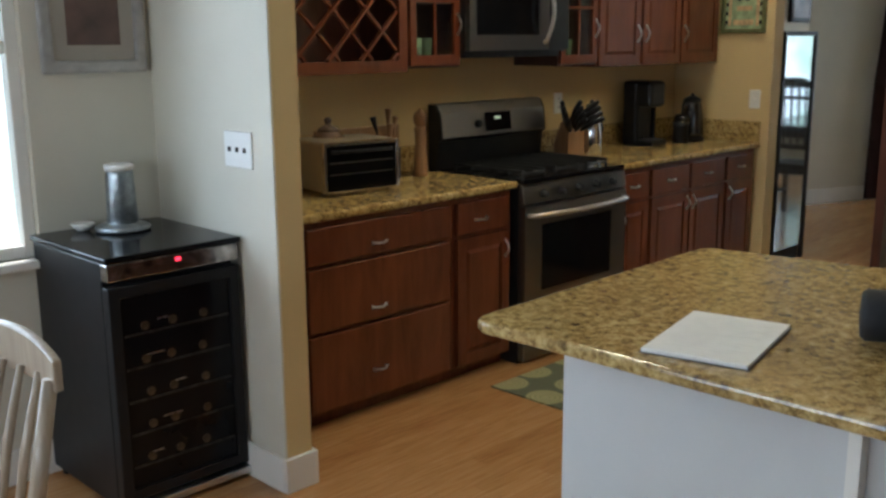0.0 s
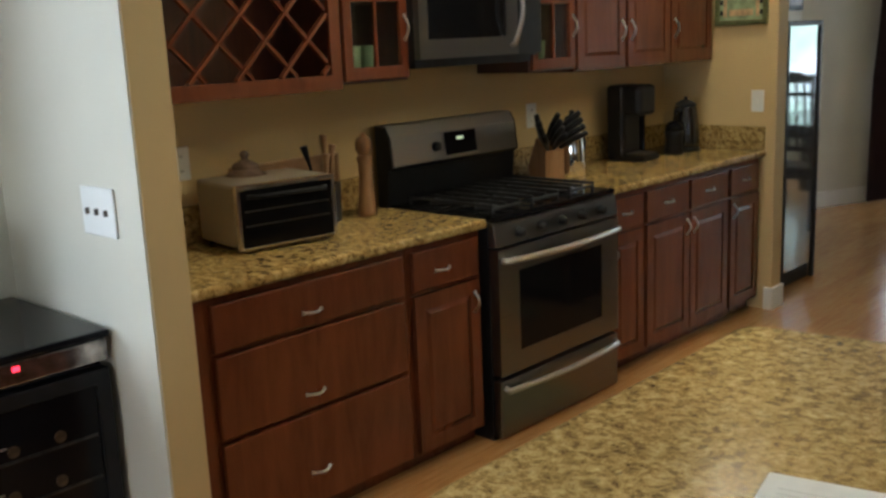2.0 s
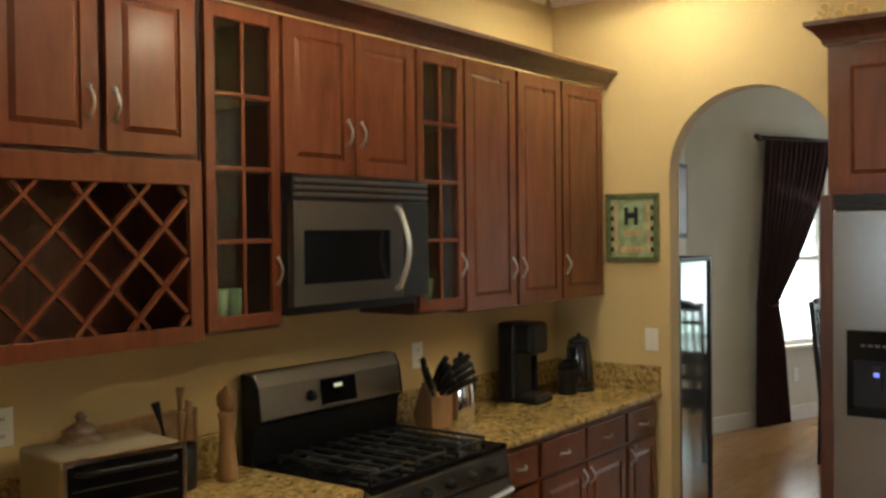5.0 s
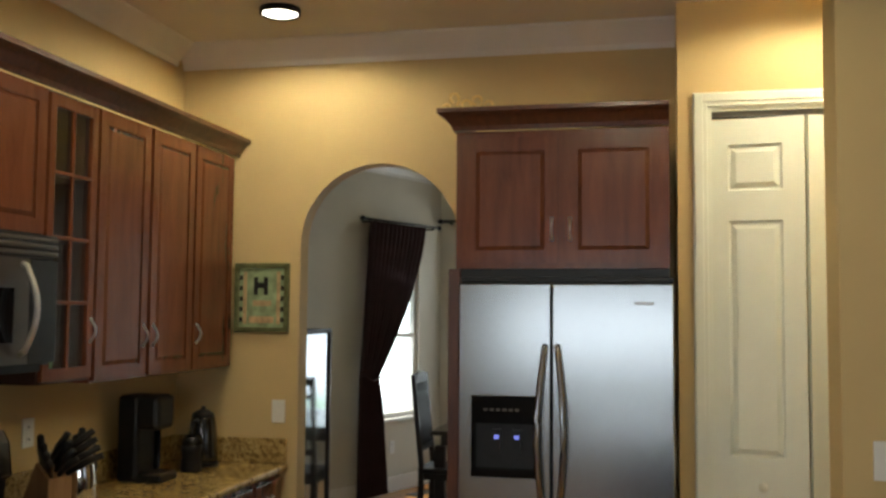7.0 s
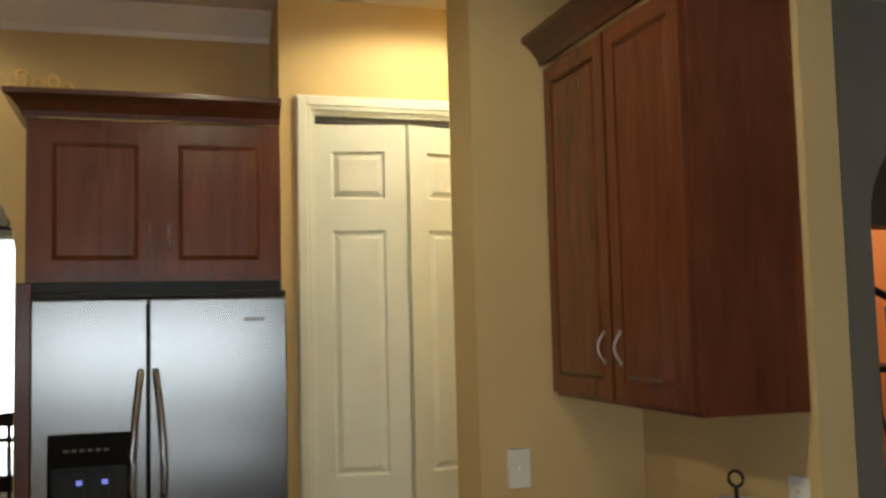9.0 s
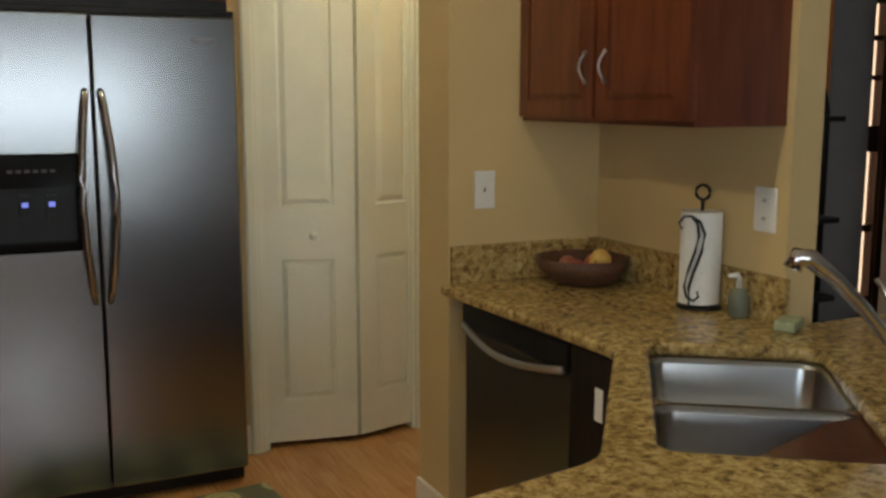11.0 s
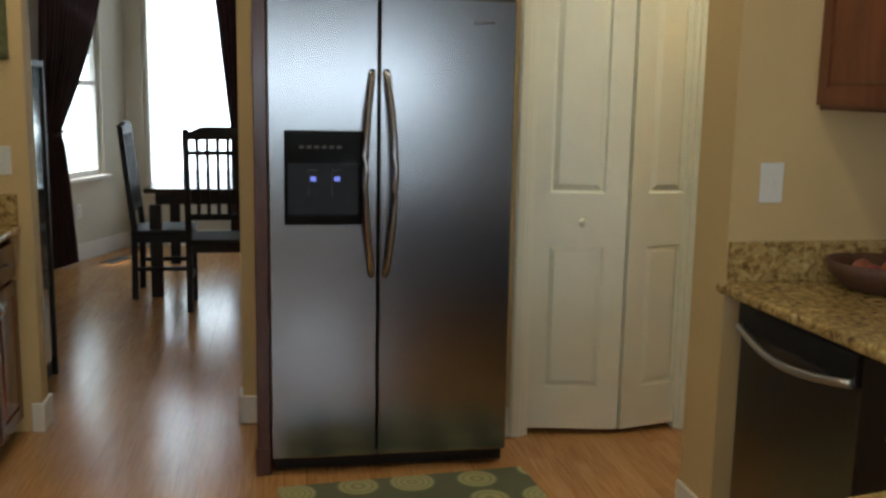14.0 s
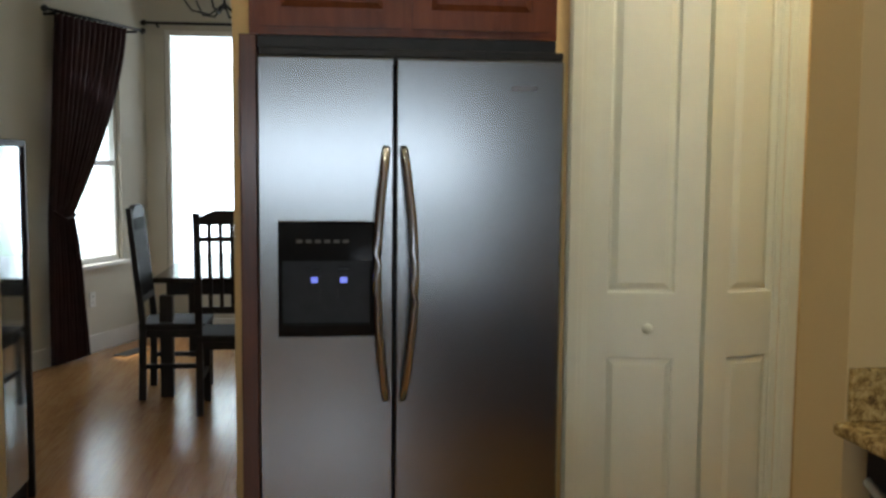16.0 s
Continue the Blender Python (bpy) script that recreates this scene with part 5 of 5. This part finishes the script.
# ---- things on the peninsula and corner counter ----
nb = thing("paper_pad", 2.60, -3.975, CT, 12, "white pad of lined paper on the granite peninsula", "paper pad")
part("sheets", boxes((-0.115, 0.115, -0.17, 0.17, 0.002, 0.010)), M_PAPER, nb, bevel=0.001)
part("top_sheet", boxes((-0.113, 0.116, -0.169, 0.171, 0.0104, 0.011)), M_PAPER, nb)
part("cover", boxes((-0.118, 0.118, -0.173, 0.173, 0.0, 0.0018)), M_SLOT, nb, "dark backing board")
part("writing", boxes(*[(-0.09, 0.09 - 0.05 * ((i * 7) % 3) / 2, 0.12 - i * 0.018, 0.1225 - i * 0.018, 0.0111, 0.0114) for i in range(14)]), M_INK, nb, "faint grey lines of writing")

bg = thing("camera_bag", 3.04, -3.70, CT, 25, "black nylon camera case lying on the counter", "bag")
part("case", boxes((-0.13, 0.13, -0.09, 0.09, 0.0, 0.13)), M_BAG, bg, bevel=0.04, segments=4)
part("lens_pocket", lathe(bmesh.new(), [(0.03, -0.03), (0.055, -0.02), (0.058, 0.09), (0.05, 0.10), (0.02, 0.103)], steps=20), M_BAG, bg, smooth=True).matrix_basis = pose(-0.12, 0.02, 0.065, 0, -90, 0)
part("strap", tube(bmesh.new(), [(-0.10, -0.095, 0.05), (-0.17, -0.13, 0.012), (-0.10, -0.17, 0.009), (0.02, -0.15, 0.009), (0.10, -0.095, 0.04)], 0.008, 6), M_BAG, bg, smooth=True)

fbw = thing("fruit_bowl", 3.585, -1.575, CT, 0, "low brown woven bowl of fruit in the counter corner", "bowl")
part("bowl", lathe(bmesh.new(), [(0.08, 0), (0.10, 0.005), (0.150, 0.050), (0.162, 0.092), (0.154, 0.092), (0.140, 0.050), (0.09, 0.012)]), M_BROWN, fbw, smooth=True)
for i, (qx, qy, qr, qc, qn) in enumerate(((0.05, -0.03, 0.038, (0.65, 0.42, 0.10), "yellow pear"), (0.07, 0.04, 0.034, (0.55, 0.12, 0.05), "orange-red apple"), (-0.05, -0.04, 0.034, (0.30, 0.06, 0.05), "dark red apple"), (-0.03, 0.05, 0.034, (0.32, 0.10, 0.06), "dark red apple"), (0.0, -0.07, 0.03, (0.5, 0.2, 0.05), "orange apricot"))):
    ft = thing("fruit", 3.57 + qx, -1.60 + qy, CT + 0.02 + (0.02 if i == 0 else 0), 0, f"{qn} in the woven bowl", "fruit", "fruit in the bowl")
    part("flesh", lathe(bmesh.new(), [(qr * 0.25, 0.0)] + [(qr * math.sin(t) * (1.0 if t < 2 else 0.92), qr * 1.1 - qr * 1.1 * math.cos(t)) for t in np.linspace(0.35, 2.85, 9)], steps=16), simple("fruit_skin", qc, 0.4, vary=0.2), ft, smooth=True)
    part("stem", tube(bmesh.new(), [(0, 0, qr * 2.1), (0.003, 0, qr * 2.1 + 0.012)], 0.0018, 5), M_BROWN, ft)

pt = thing("paper_towel_holder", 3.688, -2.06, CT, -60, "white paper towel roll on a black scrolled iron stand", "paper towel holder")
part("base", lathe(bmesh.new(), [(0.068, 0), (0.068, 0.006), (0.02, 0.012), (0.008, 0.014)]), M_IRON, pt, smooth=True)
part("rod", tube(bmesh.new(), [(0, 0, 0.012), (0, 0, 0.33)], 0.006, 8), M_IRON, pt)
part("roll", lathe(bmesh.new(), [(0.02, 0.016), (0.062, 0.016), (0.062, 0.295), (0.02, 0.295)], steps=28), M_PAPER, pt, "white paper roll")
part("finial", tube(bmesh.new(), [(0.022 * math.cos(t), 0, 0.352 + 0.022 * math.sin(t)) for t in np.linspace(-1.57, 4.5, 16)], 0.005, 6), M_IRON, pt, smooth=True)
sc = [(-0.02 + 0.028 * math.cos(t) * (1 - k * 0.5), -0.068, 0.255 + 0.028 * math.sin(t) * (1 - k * 0.5)) for k, t in ((1 - i / 9, -0.4 - i * 0.52) for i in range(10))][::1]
part("scroll", tube(bmesh.new(), [(-0.035, -0.069, 0.245), (-0.045, -0.069, 0.262), (-0.03, -0.069, 0.283), (-0.008, -0.069, 0.285), (0.012, -0.069, 0.265), (0.018, -0.069, 0.23), (0.008, -0.069, 0.18), (-0.012, -0.069, 0.12), (-0.022, -0.069, 0.07), (-0.014, -0.069, 0.04), (0.008, -0.069, 0.03), (0.024, -0.069, 0.045), (0.018, -0.069, 0.06)], 0.004, 6), M_IRON, pt, smooth=True)
part("scroll", tube(bmesh.new(), [(-0.008, -0.069, 0.285), (0.020, -0.069, 0.27), (0.036, -0.069, 0.235), (0.028, -0.069, 0.18), (0.006, -0.069, 0.12), (-0.008, -0.069, 0.07), (-0.006, -0.069, 0.01)], 0.004, 6), M_IRON, pt, smooth=True)

so = thing("soap_dispenser", 3.70, -2.22, CT, 0, "clear glass soap bottle with a white pump", "soap dispenser")
part("bottle", lathe(bmesh.new(), [(0.026, 0), (0.031, 0.008), (0.031, 0.055), (0.024, 0.08), (0.012, 0.088)]), simple("pale_soap", (0.16, 0.17, 0.13), 0.1, vary=0.2), so, smooth=True)
part("pump", tube(bmesh.new(), [(0, 0, 0.086), (0, 0, 0.118), (-0.005, 0.002, 0.124), (-0.032, 0.012, 0.122)], [0.010, 0.006, 0.009, 0.006], 10), M_PLATE, so, "white pump", smooth=True)
sg = thing("scrub_sponge", 3.72, -2.40, CT, 30, "pale green sponge beside the soap bottle", "sponge")
part("sponge", boxes((-0.05, 0.05, -0.03, 0.03, 0, 0.03)), simple("pale_sponge", (0.35, 0.38, 0.22), 0.9, vary=0.2, scale=60), sg, bevel=0.006)

# rugs
for nm, b, lab in (("runner_rug", (0.78, 1.28, -2.72, -1.70, 0.001, 0.009), "green rug with pale round medallions before the range"), ("kitchen_rug", (1.737, 2.717, -1.36, -0.71, 0.001, 0.009), "green rug with pale round medallions before the refrigerator")):
    e = thing(nm, (b[0] + b[1]) / 2, (b[2] + b[3]) / 2, 0, 0, lab, "rug")
    cxr, cyr = (b[0] + b[1]) / 2, (b[2] + b[3]) / 2
    e.matrix_basis = pose(cxr, cyr, 0, 0, 0, 0 if nm == "runner_rug" else 5)
    part("rug_body", boxes((b[0] - cxr, b[1] - cxr, b[2] - cyr, b[3] - cyr, 0.001, 0.009)), M_RUG, e, bevel=0.003)


# ---- dining room ----
def dining_chair(x, y, rz):
    e = thing("dining_chair", x, y, 0, rz, "black high-backed dining chair with a slatted back", "chair", "chairs round the dining table")
    part("seat", boxes((-0.22, 0.22, -0.21, 0.21, 0.45, 0.49)), M_DARKWOOD, e, bevel=0.01)
    part("apron", boxes((-0.20, 0.20, -0.19, 0.19, 0.40, 0.449)), M_DARKWOOD, e)
    for sx in (-1, 1):
        part("leg", boxes((sx * 0.20 - 0.02, sx * 0.20 + 0.02, -0.20, -0.16, 0, 0.449)), M_DARKWOOD, e, bevel=0.004)
        part("back_post", prism(bmesh.new(), [(0.17, 0), (0.215, 0), (0.205, 0.5), (0.275, 1.22), (0.24, 1.22), (0.165, 0.5)], "x", sx * 0.20 - 0.02, sx * 0.20 + 0.02), M_DARKWOOD, e, bevel=0.004)
        part("stretcher", boxes((sx * 0.20 - 0.01, sx * 0.20 + 0.01, -0.16, 0.17, 0.20, 0.23)), M_DARKWOOD, e)
    part("top_rail", prism(bmesh.new(), [(-0.18, 1.15), (0.18, 1.15), (0.18, 1.20), (0.10, 1.235), (-0.10, 1.235), (-0.18, 1.20)], "y", 0.235, 0.27), M_DARKWOOD, e, bevel=0.004)
    part("mid_rail", boxes((-0.18, 0.18, 0.228, 0.252, 1.05, 1.08)), M_DARKWOOD, e)
    part("low_rail", boxes((-0.18, 0.18, 0.18, 0.205, 0.62, 0.66)), M_DARKWOOD, e)
    for i in range(5):
        k = -0.13 + i * 0.065
        part("slat", prism(bmesh.new(), [(0.185, 0.66), (0.20, 0.66), (0.245, 1.15), (0.23, 1.15)], "x", k - 0.012, k + 0.012), M_DARKWOOD, e)
    return e


ch = dining_chair(0.92, 2.86, 90)
copy_thing(ch, pose(1.34, 2.42, 0, 0, 0, 180))
tb = thing("dining_table", 1.42, 3.40, 0, 0, "black square-legged dining table with a glossy top", "table")
part("tabletop", boxes((-0.62, 0.62, -0.72, 0.72, 0.745, 0.78)), simple("dark_lacquer", (0.03, 0.022, 0.018), 0.1, vary=0.3), tb, bevel=0.006)
part("apron", boxes((-0.55, 0.55, -0.65, 0.65, 0.66, 0.744)), M_DARKWOOD, tb)
for sx in (-1, 1):
    for sy in (-1, 1):
        part("leg", boxes((sx * 0.55 - 0.04, sx * 0.55 + 0.04, sy * 0.65 - 0.04, sy * 0.65 + 0.04, 0, 0.659)), M_DARKWOOD, tb, bevel=0.004)

cu = thing("curio_cabinet", 0.14, 0.40, 0, 0, "tall black curio cabinet with a glass side and glass shelves", "cabinet")
bs = [(x, x + 0.03, y, y + 0.03, 0, 1.58) for x in (0.0, 0.41) for y in (0.0, 0.46)]
part("frame", boxes(*bs, (0.0, 0.44, 0.0, 0.49, 1.581, 1.61), (0.03, 0.41, 0.03, 0.46, 0.0, 0.10), (0.0, 0.014, 0.03, 0.46, 0.10, 1.58)), M_DARKWOOD, cu, bevel=0.003)
part("side_glass", boxes((0.422, 0.428, 0.03, 0.46, 0.10, 1.58)), simple("reflecting_glass", (0.55, 0.58, 0.62), 0.06, 0.9, vary=0.1), cu, "dark reflecting glass side")
for i in range(3):
    part("shelf", boxes((0.03, 0.41, 0.03, 0.46, 0.46 + i * 0.37, 0.475 + i * 0.37)), M_DARKWOOD, cu)
wp = thing("wall_picture", -0.458, 2.74, 1.70, 90, "dark framed picture on the dining room wall", "picture")
part("frame", boxes((-0.2, 0.2, -0.03, 0, 0, 0.62)), M_DARKWOOD, wp, bevel=0.006)
part("print", boxes((-0.16, 0.16, -0.034, -0.031, 0.04, 0.58)), M_PIC2, wp)


def rod(name, x, y, rz, w, z):
    e = thing(name, x, y, z, rz, "dark metal curtain rod with ball ends", "curtain rod", "curtain rods")
    part("rod", tube(bmesh.new(), [(0, -0.09, 0), (w, -0.09, 0)], 0.012, 10), M_IRON, e, smooth=True)
    for xx in (0, w):
        b = part("finial", lathe(bmesh.new(), [(0.006, 0), (0.022, 0.015), (0.026, 0.03), (0.018, 0.048), (0.003, 0.056)], steps=12), M_IRON, e, smooth=True)
        b.matrix_basis = pose(xx, -0.09, 0, 0, 90 if xx else -90, 0)
    for xx in (0.08, w - 0.08):
        part("bracket", boxes((xx - 0.008, xx + 0.008, -0.10, -0.0005, -0.03, -0.013)), M_IRON, e)
    return e


rod("curtain_rod", AX + 0.37 * (BX - AX), AY + 0.37 * (BY - AY), bay_rz, 1.18, 2.58)
rod("curtain_rod", 0.40, 5.0, 0, 2.1, 2.66)


def curtain(x, y, rz, w_top, z_top, z_tie, z_bot, tie_x, tie_w, bot_w, lab):
    """A pleated drape tied back towards tie_x."""
    e = thing("curtain", x, y, 0, rz, lab, "curtain")
    bm = bmesh.new()
    cols, rows = 60, 28
    sheets = []
    for off in (0.0, 0.006):
        grid = []
        for j in range(rows + 1):
            z = z_top + (z_bot - z_top) * j / rows
            if z > z_tie:
                u = (z_top - z) / (z_top - z_tie)
                right = w_top + (tie_x + tie_w - w_top) * (u ** 1.5)
                left = tie_x * u
            else:
                u = (z_tie - z) / (z_tie - z_bot)
                left = tie_x - 0.02 * u
                right = tie_x + tie_w + (bot_w - tie_w) * u ** 0.6
            grid.append([bm.verts.new((left + (right - left) * i / cols, -0.09 + off + 0.022 * math.sin(i * 1.35 + 0.3 * math.sin(j * 0.4)), z)) for i in range(cols + 1)])
        sheets.append(grid)
    for g in sheets:
        for j in range(rows):
            for i in range(cols):
                bm.faces.new((g[j][i], g[j][i + 1], g[j + 1][i + 1], g[j + 1][i]))
    part("drape", bm, M_CURTAIN, e, smooth=True)
    part("tieback", tube(bmesh.new(), [(tie_x - 0.01, -0.13, z_tie + 0.04), (tie_x + tie_w / 2, -0.14, z_tie - 0.02), (tie_x + tie_w + 0.01, -0.12, z_tie + 0.01)], 0.012, 8), M_CURTAIN, e, "dark tieback", smooth=True)
    return e


curtain(AX + 0.415 * (BX - AX), AY + 0.415 * (BY - AY), bay_rz, 0.86, 2.565, 1.10, 0.02, -0.12, 0.24, 0.40, "dark burgundy drape tied back beside the bay window")

curtain(1.14, 5.0, 0, 0.70, 2.645, 1.05, 0.02, 0.16, 0.22, 0.40, "dark burgundy drape tied back beside the wide window")

cl = thing("chandelier", 1.20, 3.30, H - 0.001, 0, "black wrought iron chandelier with curved arms", "chandelier")
part("canopy", lathe(bmesh.new(), [(0.06, 0), (0.055, -0.02), (0.01, -0.035)][::-1]), M_IRON, cl, smooth=True)
part("stem", tube(bmesh.new(), [(0, 0, -0.03), (0, 0, -0.62)], 0.008, 8), M_IRON, cl)
for i in range(6):
    a = i * math.tau / 6 + 0.3
    c, s_ = math.cos(a), math.sin(a)
    part("arm", tube(bmesh.new(), [(0, 0, -0.58), (0.10 * c, 0.10 * s_, -0.66), (0.22 * c, 0.22 * s_, -0.64), (0.29 * c, 0.29 * s_, -0.54), (0.27 * c, 0.27 * s_, -0.50)], 0.007, 6), M_IRON, cl, smooth=True)
    part("candle_cup", lathe(bmesh.new(), [(0.01, -0.53), (0.03, -0.515), (0.012, -0.50), (0.012, -0.42)], 0.28 * c, 0.28 * s_, 10), M_TRIM, cl, "ivory candle sleeve", smooth=True)

mt = thing("floor_vent", 0.36, 4.22, 0, bay_rz, "dark metal floor vent before the bay window", "floor vent")
part("grille", boxes((-0.16, 0.16, -0.06, 0.06, 0.001, 0.006)), M_IRON, mt)

# ---- hall beyond the family room ----
rk = thing("iron_rack", 5.62, -0.22, 0, 0, "arched wrought iron rack standing in the orange hall", "rack")
part("hoop", tube(bmesh.new(), [(-0.5, 0, 0.0), (-0.5, 0, 1.42)] + [(-0.5 * math.cos(t), 0, 1.42 + 0.45 * math.sin(t)) for t in np.linspace(0.15, 2.99, 14)] + [(0.5, 0, 1.42), (0.5, 0, 0)], 0.022, 8), M_IRON, rk, smooth=True)
for zz in (0.4, 0.85, 1.42):
    part("shelf", boxes((-0.48, 0.48, -0.16, 0.16, zz, zz + 0.03)), M_IRON, rk)
for i in range(9):
    k = -0.4 + i * 0.1
    part("scroll", tube(bmesh.new(), [(k, 0, 0.05), (k + 0.05, 0, 0.3), (k - 0.04, 0, 0.6), (k + 0.05, 0, 0.9), (k - 0.03, 0, 1.2), (k * 0.8, 0, 1.42 + 0.42 * math.sqrt(max(0, 1 - (k / 0.5) ** 2)))], 0.010, 6), M_IRON, rk, smooth=True)
